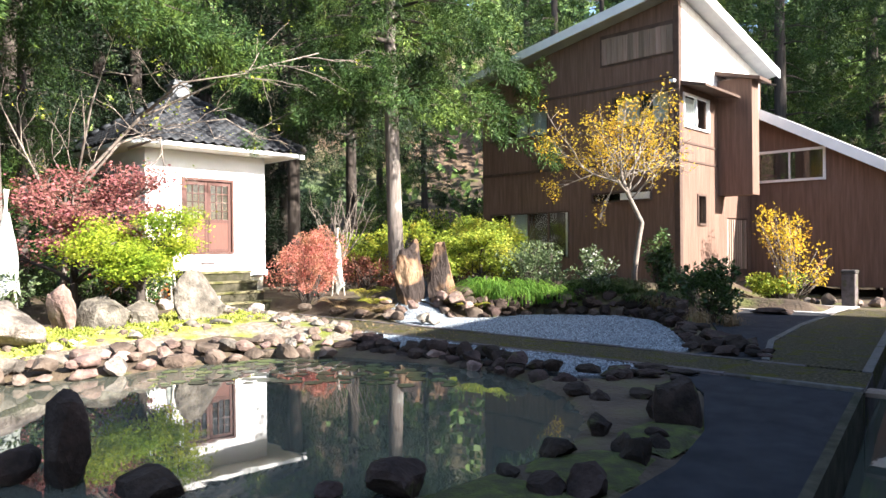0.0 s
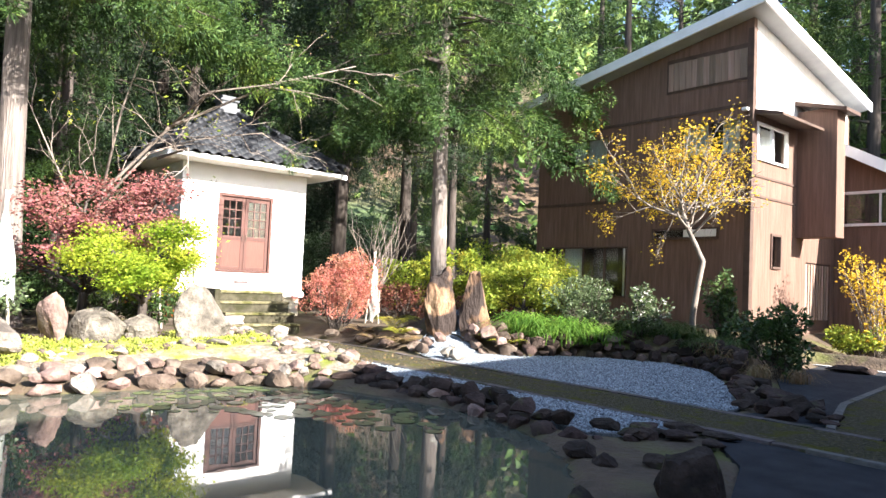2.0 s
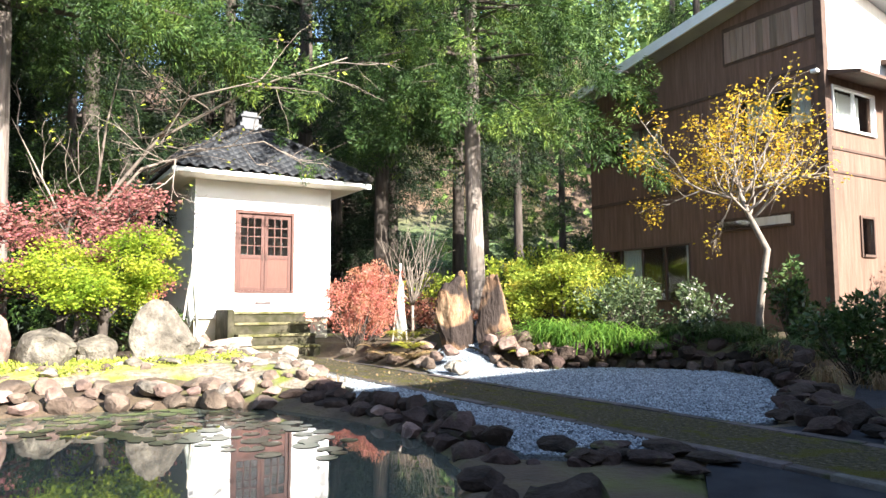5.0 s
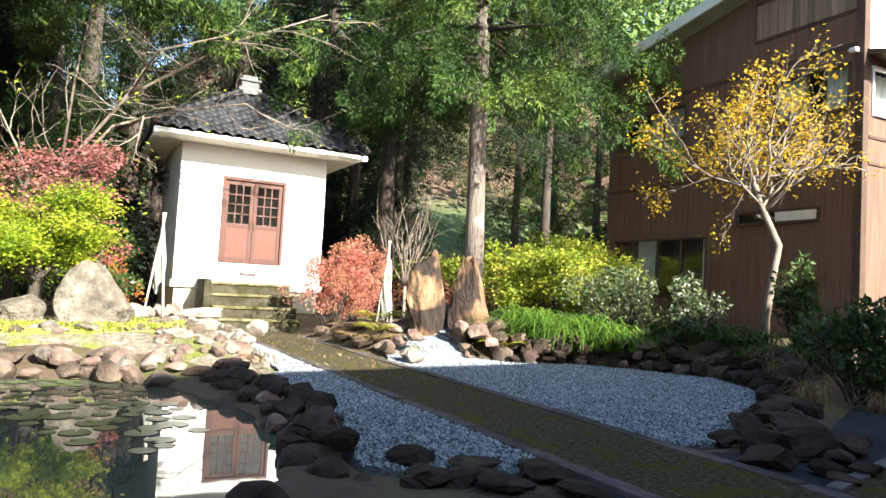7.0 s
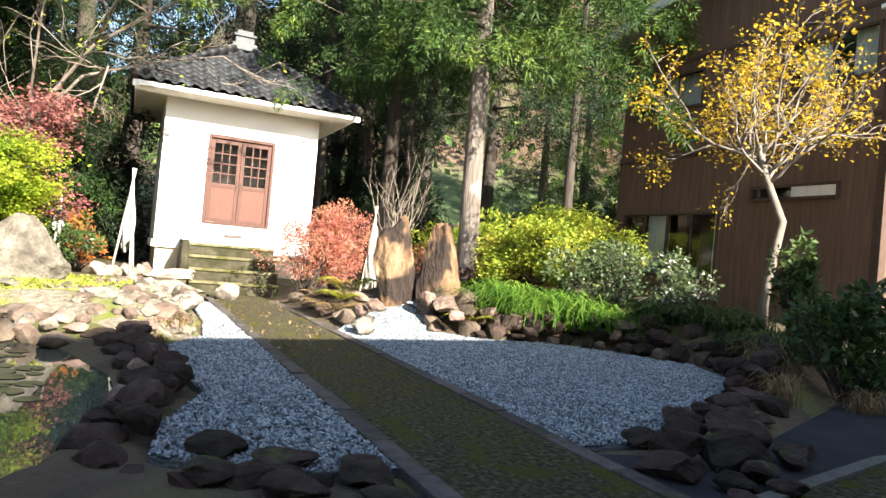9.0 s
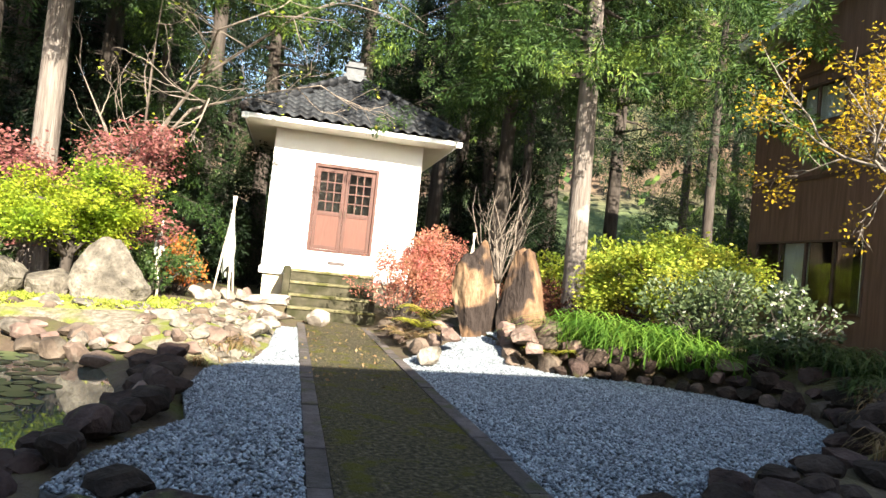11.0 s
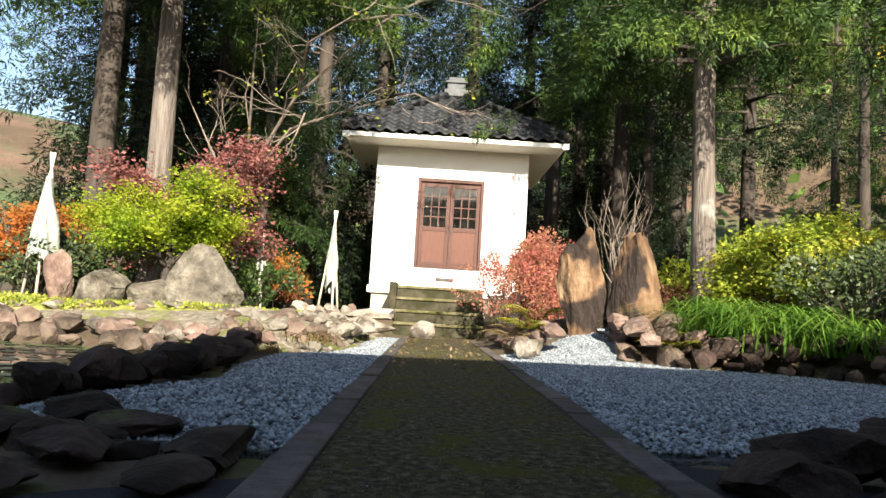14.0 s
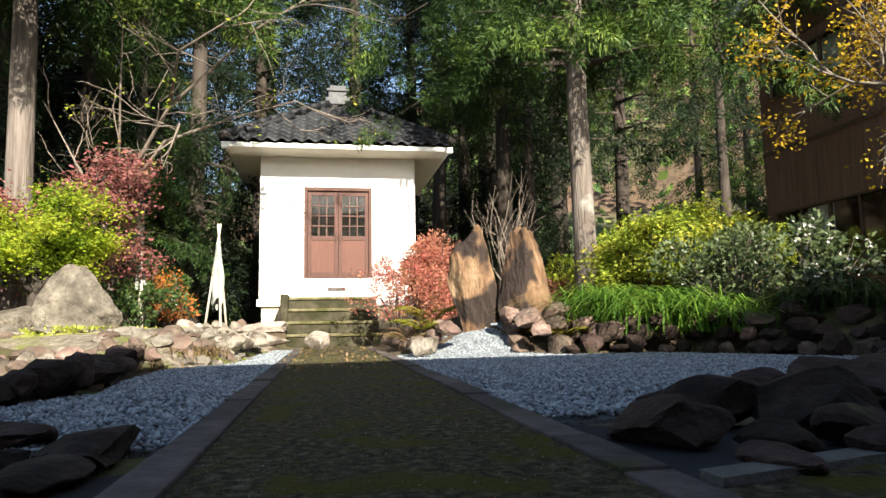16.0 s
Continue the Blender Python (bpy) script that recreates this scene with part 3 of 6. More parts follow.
# hip ridges: stacked cap tiles ending in an upturned cap with white mortar
for cx, cy in ((EX1, EY0), (EX1, EY1), (EX0, EY1), (EX0, EY0)):
    a = Vector((cx, cy, EZ + 0.08))
    b = APEX + Vector((0, 0, 0.08))
    d = (b - a).normalized()
    runs = [([INV @ (a + d * 0.02), INV @ (b)], [0.085, 0.085])]
    nseg = 11
    for i in range(nseg):
        p, q = a.lerp(b, i / nseg), a.lerp(b, (i + 0.92) / nseg)
        p, q = p + Vector((0, 0, 0.075)), q + Vector((0, 0, 0.06))
        runs.append(([INV @ p, INV @ q], [0.088, 0.072]))
    part("hip_ridge", tubes_mesh("hip_ridge", runs, TILE, 10), TILE, roof, "stacked dark ridge tiles")
    out = Vector((cx - APEX.x, cy - APEX.y, 0)).normalized()
    cap = tubes_mesh("ridge_end", [([INV @ (a - out * 0.02 + Vector((0, 0, 0.02))), INV @ (a + out * 0.06 + Vector((0, 0, 0.03))), INV @ (a + out * 0.10 + Vector((0, 0, 0.06)))], [0.10, 0.105, 0.07])], KERB, 12)
    part("ridge_end", cap, KERB, roof, "pale mortared ridge end")
bm = bmesh.new()
box(bm, APEX.x - 0.30, APEX.x + 0.30, SYM - 0.30, SYM + 0.30, 5.92, 6.10, bevel=0.03)
box(bm, APEX.x - 0.23, APEX.x + 0.23, SYM - 0.23, SYM + 0.23, 6.10, 6.27, bevel=0.02)
box(bm, APEX.x - 0.28, APEX.x + 0.28, SYM - 0.28, SYM + 0.28, 6.27, 6.33, bevel=0.02)
box(bm, APEX.x - 0.20, APEX.x + 0.20, SYM - 0.20, SYM + 0.20, 6.33, 6.44, bevel=0.03)
part("finial", local(bm), FINIAL, shrine, "pale grey stone roof finial")
# gutter brackets at the front corners
for y in (EY0 + 0.02, EY1 - 0.02):
    part("gutter_end", local(boxed(EX1 - 0.05, EX1 + 0.07, y - 0.07, y + 0.07, 4.14, 4.27, bevel=0.02)), PLASTER, shrine, "white rounded gutter end")

# steps up to the shrine
steps = thing("stone_steps", (-14.6, 10.53, 0.0), "mossy grey concrete steps up to the shrine door", "steps")
SINV = Matrix.Translation((14.6, -10.53, 0.0))
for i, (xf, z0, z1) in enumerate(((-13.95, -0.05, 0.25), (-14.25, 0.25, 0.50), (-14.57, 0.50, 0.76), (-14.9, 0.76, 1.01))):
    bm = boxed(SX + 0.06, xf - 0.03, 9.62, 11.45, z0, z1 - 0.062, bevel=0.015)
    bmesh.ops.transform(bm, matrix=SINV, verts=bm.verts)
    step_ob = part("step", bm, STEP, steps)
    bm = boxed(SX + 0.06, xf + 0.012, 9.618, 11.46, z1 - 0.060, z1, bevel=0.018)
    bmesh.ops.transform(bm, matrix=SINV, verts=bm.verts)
    part("tread", bm, TREAD, step_ob, "moss-grown concrete tread, painted paler like a sunlit top")
bm = boxed(SX + 0.06, -14.55, 9.46, 9.617, -0.05, 1.06, bevel=0.03)
bmesh.ops.transform(bm, matrix=SINV, verts=bm.verts)
part("cheek", bm, STEP, steps)


# ---- brown house ----
HX0, HX1, HY0, HY1 = -14.1, -6.85, 20.19, 26.3
FALL = 0.2  # the roof also falls away to the north
house = thing("house", (HX1, HY0, 0.3), "tall brown board-clad house with a single-pitch roof and stilted wing", "house")
HINV = Matrix.Translation((-HX1, -HY0, -0.3))


def hl(bm):
    bmesh.ops.transform(bm, matrix=HINV, verts=bm.verts)
    return bm


def roof_z(x, y=HY0):
    return 8.62 + (x - HX1) * 0.185 - FALL * (y - HY0)


def prism(pts, axis_name, a, b):
    """A wall slab: an outline in (u, z) pushed from a to b along x or y."""
    bm = bmesh.new()
    rows = [[bm.verts.new((u, w, z) if axis_name == "y" else (w, u, z)) for u, z in pts] for w in (a, b)]
    k = len(pts)
    bm.faces.new(rows[0])
    bm.faces.new(rows[1][::-1])
    for i in range(k):
        bm.faces.new((rows[0][i], rows[1][i], rows[1][(i + 1) % k], rows[0][(i + 1) % k]))
    bmesh.ops.recalc_face_normals(bm, faces=bm.faces)
    return bm


def wall_with_holes(axis_name, a, b, u0, u1, z0, ztop, holes):
    """A wall with real openings; ztop(u) is its sloping head. holes: (u0, u1, z0, z1)."""
    us = sorted({u0, u1, *[h[0] for h in holes], *[h[1] for h in holes]})
    bm = bmesh.new()
    for p, q in zip(us, us[1:]):
        col = sorted([(h[2], h[3]) for h in holes if h[0] <= p + 1e-6 and h[1] >= q - 1e-6])
        low = z0
        for s, e in col + [(None, None)]:
            top = [(q, s), (p, s)] if s is not None else [(q, ztop(q)), (p, ztop(p))]
            piece = prism([(p, low), (q, low)] + top, axis_name, a, b)
            me = bpy.data.meshes.new("tmp")
            piece.to_mesh(me)
            piece.free()
            bm.from_mesh(me)
            bpy.data.meshes.remove(me)
            if s is not None:
                low = e
    bmesh.ops.remove_doubles(bm, verts=bm.verts, dist=1e-4)
    return bm


SOUTH = [(-13.74, -11.28, 5.2, 6.1), (-8.95, -7.09, 5.08, 6.05), (-13.75, -10.52, 1.22, 2.72), (-9.69, -7.68, 2.90, 3.22)]
EAST = [(20.45, 22.2, 4.95, 5.95), (21.33, 21.93, 2.17, 3.10), (23.5, 25.2, 0.5, 2.45)]
part("wall", hl(wall_with_holes("y", HY0, HY0 + 0.16, HX0, HX1, 0.3, roof_z, SOUTH)), BROWN, house, "brown stained board wall")
part("wall", hl(wall_with_holes("x", HX1 - 0.16, HX1, HY0 + 0.161, HY1, 0.3, lambda u: 6.15, EAST)), BROWN, house, "sun-faded board wall")
part("upper_wall", hl(prism([(HY0 + 0.161, 6.152), (HY1, 6.152), (HY1, roof_z(HX1, HY1)), (HY0 + 0.161, roof_z(HX1))], "x", HX1 - 0.16, HX1 + 0.01)), BLEACHED, house, "pale painted upper wall")
part("wall", hl(wall_with_holes("y", HY1, HY1 + 0.16, HX0, HX1, 0.3, lambda u: roof_z(u, HY1 + 0.16), [])), BROWN, house)
part("wall", hl(prism([(HY0 + 0.161, 0.3), (HY1 - 0.001, 0.3), (HY1 - 0.001, roof_z(HX0, HY1)), (HY0 + 0.161, roof_z(HX0))], "x", HX0, HX0 + 0.16)), BROWN, house)
# room floors and linings seen through the windows, painted dark as unlit rooms
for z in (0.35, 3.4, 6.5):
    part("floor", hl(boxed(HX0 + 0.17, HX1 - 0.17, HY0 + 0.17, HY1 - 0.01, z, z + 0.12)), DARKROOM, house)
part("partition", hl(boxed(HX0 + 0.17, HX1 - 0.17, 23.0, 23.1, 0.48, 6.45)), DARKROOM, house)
# corner post, belt courses and the boarded panel below the roof
part("corner_post", hl(boxed(HX1 - 0.14, HX1 + 0.03, HY0 - 0.03, HY0 + 0.15, 0.3, 8.35, bevel=0.01)), TRIM, house)
for x0, x1, z in ((HX0, HX1 - 0.15, 6.32), (HX0, HX1 - 0.15, 4.02), (-9.55, HX1 - 0.15, 4.33)):
    part("belt_board", hl(boxed(x0, x1, HY0 - 0.025, HY0 - 0.001, z, z + 0.09, bevel=0.004)), TRIM, house)
panel = part("boarded_panel", hl(boxed(-9.35, -6.98, HY0 - 0.022, HY0 - 0.001, 7.02, 7.98)), TRIM, house, "weathered vertical boards under the roof")
for i in range(13):
    x = -9.28 + i * 0.176
    part("board", hl(boxed(x, x + 0.166, HY0 - 0.045, HY0 - 0.023, 7.08, 7.86 + 0.012 * random.uniform(-1, 1), bevel=0.004)), BOARDS, panel)
for y0, y1, z in ((20.36, 22.75, 3.98), (20.36, 22.75, 4.5)):
    part("belt_board", hl(boxed(HX1 + 0.001, HX1 + 0.03, y0, y1, z, z + 0.06, bevel=0.004)), TRIM, house)


def sash_window(parent, axis_name, plane, u0, u1, z0, z1, cols, frame_mat, name="window", label="", out=1, fr=0.06):
    """A glazed window set in an opening: frame, mullions, panes."""
    bm = bmesh.new()
    d0, d1 = plane - 0.06 * out, plane + 0.035 * out

    def bx(bm, a, b, c, d, e, g, bev=0.0):
        return box(bm, a, b, c, d, e, g, bev) if axis_name == "y" else box(bm, c, d, a, b, e, g, bev)
    bx(bm, u0, u0 + fr, d0, d1, z0, z1, 0.006)
    bx(bm, u1 - fr, u1, d0, d1, z0, z1, 0.006)
    bx(bm, u0 + fr + 0.001, u1 - fr - 0.001, d0, d1, z1 - fr, z1, 0.006)
    bx(bm, u0 + fr + 0.001, u1 - fr - 0.001, d0, d1 + 0.03 * out, z0, z0 + fr, 0.006)
    win = part(name, hl(bm), frame_mat, parent, label)
    for i in range(1, cols):
        u = u0 + (u1 - u0) * i / cols
        part("mullion", hl(bx(bmesh.new(), u - 0.025, u + 0.025, d0 + 0.01 * out, d1 - 0.015 * out, z0 + fr, z1 - fr)), frame_mat, win)
    w = (u1 - u0 - 2 * fr) / cols
    for i in range(cols):
        p = part("pane", hl(bx(bmesh.new(), u0 + fr + i * w + 0.02, u0 + fr + (i + 1) * w - 0.02, plane - 0.022 * out, plane - 0.017 * out, z0 + fr, z1 - fr)), GLASS, win)
        p.visible_shadow = False
    return win


w1 = sash_window(house, "y", HY0, *SOUTH[0][:2], *SOUTH[0][2:], 3, TRIM, label="dark framed upper window with a pale curtain", out=-1)
w2 = sash_window(house, "y", HY0, *SOUTH[1][:2], *SOUTH[1][2:], 2, TRIM, label="upper window with pale curtains", out=-1)
w3 = sash_window(house, "y", HY0, *SOUTH[2][:2], *SOUTH[2][2:], 4, TRIM, label="wide ground-floor window with dark frame", out=-1, fr=0.045)
w4 = sash_window(house, "y", HY0, *SOUTH[3][:2], *SOUTH[3][2:], 2, TRIM, label="narrow strip window, half boarded", out=-1)
w5 = sash_window(house, "x", HX1, *EAST[0][:2], *EAST[0][2:], 2, ALU, label="sunlit upper window in an aluminium frame")
w6 = sash_window(house, "x", HX1, *EAST[1][:2], *EAST[1][2:], 1, TRIM, label="small dark side window")
part("shutter_board", hl(boxed(-8.7, -7.72, HY0 - 0.03, HY0 + 0.03, 2.94, 3.2, bevel=0.005)), BLEACHED, w4, "pale board closing half the strip window")


def curtain(x0, x1, y, z0, z1, parent, along="x", label="pale curtain"):
    k = 26
    verts, faces = [], []
    for i in range(k + 1):
        u = x0 + (x1 - x0) * i / k
        o = 0.035 * math.sin(i * 1.9)
        for z in (z0, z1):
            verts.append(Vector((u, y + o, z) if along == "x" else (y + o, u, z)) - Vector((HX1, HY0, 0.3)))
        if i:
            b = 2 * i
            faces.append((b - 2, b, b + 1, b - 1))
    part("curtain", mesh_from("curtain", verts, faces, CURTAIN, True), CURTAIN, parent, label)


curtain(-12.75, -11.3, HY0 + 0.22, 5.2, 6.1, w1)
curtain(-8.9, -8.15, HY0 + 0.22, 5.08, 6.05, w2)
curtain(-7.75, -7.12, HY0 + 0.22, 5.08, 6.05, w2)
curtain(-13.05, -12.25, HY0 + 0.22, 1.2, 2.7, w3)
curtain(-10.74, -10.56, HY0 + 0.12, 1.25, 2.68, w3)
curtain(20.5, 22.15, HX1 - 0.3, 4.95, 5.95, w5, "y")
# slatted entrance under the box
ent = part("entrance_door", hl(boxed(HX1 - 0.10, HX1 - 0.05, 23.5, 25.2, 0.5, 2.45)), TRIM, house, "slatted brown entrance door")
for i in range(9):
    y = 23.55 + i * 0.185
    part("slat", hl(boxed(HX1 - 0.05, HX1 - 0.02, y, y + 0.12, 0.8, 2.4, bevel=0.004)), BOARDS, ent)
# awning over the sunlit window, and the box bay
part("awning", hl(prism([(HX1 + 0.01, 6.12), (HX1 + 0.75, 5.98), (HX1 + 0.75, 6.05), (HX1 + 0.01, 6.24)], "y", 20.25, 22.7)), TRIM, house, "dark window awning")
bay = part("bay", hl(boxed(HX1 + 0.012, -5.8, 22.8, 23.35, 3.1, 6.62)), BROWN, house, "brown board-clad box bay on the upper floor")
part("bay_roof", hl(prism([(HX1 + 0.012, 6.78), (-5.5, 6.45), (-5.5, 6.54), (HX1 + 0.012, 6.9)], "y", 22.6, 23.55)), TRIM, bay)
# main roof with white fascia
rx0, rx1, ry0, ry1 = HX0 - 0.55, HX1 + 0.5, HY0 - 0.5, HY1 + 0.5


def sloped(x0, x1, y0, y1, low, high):
    """A slab that follows the roof's plane between two heights above it."""
    bm = bmesh.new()
    vs = [bm.verts.new((x, y, roof_z(x, y) + h)) for h in (low, high) for x, y in ((x0, y0), (x1, y0), (x1, y1), (x0, y1))]
    for q in ((3, 2, 1, 0), (4, 5, 6, 7), (0, 1, 5, 4), (1, 2, 6, 5), (2, 3, 7, 6), (3, 0, 4, 7)):
        bm.faces.new([vs[k] for k in q])
    return bm


part("roof", hl(sloped(rx0, rx1, ry0, ry1, 0.02, 0.16)), ROOFMETAL, house, "grey metal single-pitch roof")
part("fascia", hl(sloped(rx0 - 0.02, rx1 + 0.045, ry0 - 0.045, ry0 - 0.002, -0.08, 0.19)), WHITEMETAL, house, "white metal roof edge")
part("fascia", hl(sloped(rx1 + 0.002, rx1 + 0.045, ry0, ry1, -0.09, 0.19)), WHITEMETAL, house, "white metal roof edge")
# wing on stilts
WY = 25.46
def wing_z(x):
    return 5.92 - (x + 6.6) * 0.56
WIN_W = (-6.68, -4.54, 3.62, 4.66)
part("wing_wall", hl(wall_with_holes("y", WY, WY + 0.16, HX1 + 0.012, 1.6, 0.28, lambda u: wing_z(u), [WIN_W])), BROWN, house, "brown board wall of the low wing")
part("wing_wall", hl(boxed(1.44, 1.6, WY + 0.161, 30.0, 0.28, wing_z(1.6))), BROWN, house)
part("wing_wall", hl(wall_with_holes("y", 30.0, 30.16, HX1 + 0.012, 1.6, 0.28, lambda u: wing_z(u), [])), BROWN, house)
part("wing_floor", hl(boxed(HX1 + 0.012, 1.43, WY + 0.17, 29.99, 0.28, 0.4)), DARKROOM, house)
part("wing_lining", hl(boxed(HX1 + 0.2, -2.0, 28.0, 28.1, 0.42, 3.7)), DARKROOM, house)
sash_window(house, "y", WY, *WIN_W, 2, ALU, label="white framed sliding window in the wing", out=-1, fr=0.08)
part("wing_roof", hl(prism([(HX1 + 0.05, wing_z(HX1 + 0.05) + 0.02), (2.1, wing_z(2.1) + 0.02), (2.1, wing_z(2.1) + 0.2), (HX1 + 0.05, wing_z(HX1 + 0.05) + 0.2)], "y", WY - 0.42, 30.5)), ROOFMETAL, house, "grey metal wing roof")
part("fascia", hl(prism([(HX1 + 0.05, wing_z(HX1 + 0.05) - 0.12), (2.12, wing_z(2.12) - 0.12), (2.12, wing_z(2.12) + 0.22), (HX1 + 0.05, wing_z(HX1 + 0.05) + 0.22)], "y", WY - 0.465, WY - 0.422)), WHITEMETAL, house, "white metal wing roof edge")
for i in range(8):
    x = -6.4 + i * 1.12
    for y in (WY + 0.1, 29.8):
        part("stilt", hl(boxed(x, x + 0.12, y, y + 0.12, -0.08, 0.285)), TRIM, house)
part("eave_lamp", hl(boxed(HX1 - 0.22, HX1 - 0.06, HY0 - 0.16, HY0 - 0.03, 6.18, 6.27, bevel=0.03)), WHITEMETAL, house, "small white lamp at the corner")
# footing of the main house
part("footing", hl(boxed(HX0 + 0.05, HX1 - 0.05, HY0 + 0.05, HY1 - 0.05, -0.05, 0.3)), CONCRETE, house)

# unseen building added behind the walk to keep the yard in shade
shade_block = thing("shade_block", (4.2, 17.0, -0.3), "unseen two-storey brown block added to shade the drive", "building", turn=13)
bm = boxed(0.0, 9.0, -30.0, 2.4, -0.1, 6.65)
part("wall", bm, BROWN, shade_block)
bm = bmesh.new()
for p in ((-0.3, -30.4, 6.65), (9.4, -30.4, 6.65), (4.5, -30.4, 7.7), (-0.3, 2.8, 6.65), (9.4, 2.8, 6.65), (4.5, 2.8, 7.7)):
    bm.verts.new(p)
bm.verts.ensure_lookup_table()
for q in ((0, 1, 2), (3, 5, 4), (0, 2, 5, 3), (1, 4, 5, 2), (0, 3, 4, 1)):
    bm.faces.new([bm.verts[i] for i in q])
part("roof", bm, ROOFMETAL, shade_block)
# unseen canopies, added to cut the skylight on the near ground
part("canopy", boxed(-2.0, 0.0, -4.0, -0.6, 2.9, 3.05), ROOFMETAL, shade_block, "unseen deep canopy added to darken the near ground")
part("canopy", boxed(-3.4, 0.0, -11.0, -4.01, 2.9, 3.05), ROOFMETAL, shade_block)
part("canopy", boxed(-4.9, 0.0, -18.0, -11.01, 2.9, 3.05), ROOFMETAL, shade_block)


# ---- stones ----
def rock_mesh(seed, mat, rough=0.22, squash=(1, 1, 0.75), flat=0.0, detail=3, pointed=0.0, boxy=0.0):
    """An uneven boulder about one metre across, cut by a few flat faces."""
    rnd = random.Random(seed)
    bm = bmesh.new()
    bmesh.ops.create_icosphere(bm, subdivisions=detail, radius=0.5)
    off = Vector((rnd.uniform(-50, 50), rnd.uniform(-50, 50), rnd.uniform(-50, 50)))
    cuts = [(Vector((rnd.gauss(0, 1), rnd.gauss(0, 1), rnd.gauss(0, 0.8))).normalized(), rnd.uniform(0.25, 0.40) + 0.12 * boxy) for _ in range(13)]
    for v in bm.verts:
        p = v.co.copy()
        p = p.lerp(p * (0.5 / max(abs(p.x), abs(p.y), abs(p.z))), boxy)
        for nrm, d in cuts:
            over = p.dot(nrm) - d
            if over > 0:
                p -= nrm * over * 0.97
        q = v.co * 2.0 + off
        p *= 1 + rough * noise.fractal(q, 1.0, 2.0, 3) + 0.05 * noise.noise(q * 5)
        if pointed:
            h = max(0.0, p.z + 0.1)
            p.x *= 1 - pointed * h * 1.25
            p.y *= 1 - pointed * h * 1.25
        v.co = Vector((p.x * squash[0], p.y * squash[1], p.z * squash[2]))
    zmin = min(v.co.z for v in bm.verts)
    for v in bm.verts:
        v.co.z = max(v.co.z, zmin * 0.75)
    me = bpy.data.meshes.new("garden_stone")
    bm.to_mesh(me)
    bm.free()
    me.materials.append(mat)
    me.polygons.foreach_set("use_smooth", [True] * len(me.polygons))
    me.set_sharp_from_angle(angle=radians(24))
    me.update()
    return me


ROCKS = {m.name: [rock_mesh(100 * k + i, m) for i in range(6)] for k, m in enumerate((ROCK, SHADEROCK, PALEROCK, WHITEROCK))}

SMALL = {m.name: [rock_mesh(100 * k + i + 50, m, detail=2) for i in range(8)] for k, m in enumerate((ROCK, SHADEROCK, PALEROCK, WHITEROCK))}


def stone(x, y, w, d, h, mat, label, group="", turn=None, seat=None, lean=0.0, mesh=None):
    """A stone of that width, depth and height, bedded a little into the ground."""
    me = mesh or random.choice(ROCKS[mat.name])
    co = np.array([v.co for v in me.vertices])
    lo, hi = co.min(0), co.max(0)
    sc = (w / (hi[0] - lo[0]), d / (hi[1] - lo[1]), h / (hi[2] - lo[2]))
    ob = new("garden_stone", me)
    z = ground_at(x, y) if seat is None else seat
    a = random.uniform(0, 360) if turn is None else turn
    ob.matrix_world = pose(x, y, z - lo[2] * sc[2] - 0.12 * h, lean, random.uniform(-4, 4), a) @ Matrix.Diagonal((*sc, 1))
    return tagged(ob, label, "stone", group)


def border(points, spacing, size, mat, label, group, jitter=0.08, rows=1, seat=None, tall=0.7):
    """Stones set side by side along a line."""
    for (x0, y0), (x1, y1) in zip(points, points[1:]):
        ln = math.hypot(x1 - x0, y1 - y0)
        k = max(1, round(ln / spacing))
        for i in range(k):
            for r in range(rows):
                u = (i + random.uniform(0.2, 0.8)) / k
                nx, ny = -(y1 - y0) / ln, (x1 - x0) / ln
                o = r * spacing * 0.8 + random.uniform(-jitter, jitter)
                s = size * random.uniform(0.65, 1.35)
                kind = mat if random.random() > 0.12 else (PALEROCK if mat is ROCK else ROCK)
                stone(x0 + (x1 - x0) * u + nx * o, y0 + (y1 - y0) * u + ny * o, s * random.uniform(0.9, 1.3), s * random.uniform(0.8, 1.1),
                      s * tall * random.uniform(0.7, 1.2), kind, label, group, seat=None if seat is None else seat + 0.12 * r, mesh=random.choice(SMALL[kind.name]))


def scatter(poly, count, rng):
    xs, ys = [p[0] for p in poly], [p[1] for p in poly]
    out = np.zeros((0, 2))
    while len(out) < count:
        c = np.stack([rng.uniform(min(xs), max(xs), count), rng.uniform(min(ys), max(ys), count)], -1)
        out = np.concatenate([out, c[inside(poly, c[:, 0], c[:, 1])]])
    return out[:count]


# pond edge: far bank, toward the shrine, in sun
FARBANK = [(-7.95, 3.3), (-7.55, 4.6), (-7.5, 6.2), (-7.2, 7.3), (-6.65, 7.95)]
border(FARBANK, 0.30, 0.28, ROCK, "sunlit brown stone on the pond's far bank", "far bank stones", 0.10, 2, seat=-0.06)
border([(-8.35, 3.4), (-8.15, 4.6), (-8.1, 6.2), (-7.8, 7.4), (-7.3, 8.2)], 0.34, 0.26, ROCK, "sunlit brown stone set back on the bank", "far bank stones", 0.12, 1, tall=0.6)
border([(-8.9, 4.2), (-8.9, 6.4), (-8.6, 7.9), (-8.9, 8.9)], 0.5, 0.28, WHITEROCK, "pale flat stone on the garden bank", "bank stones", 0.25, 1, tall=0.5)
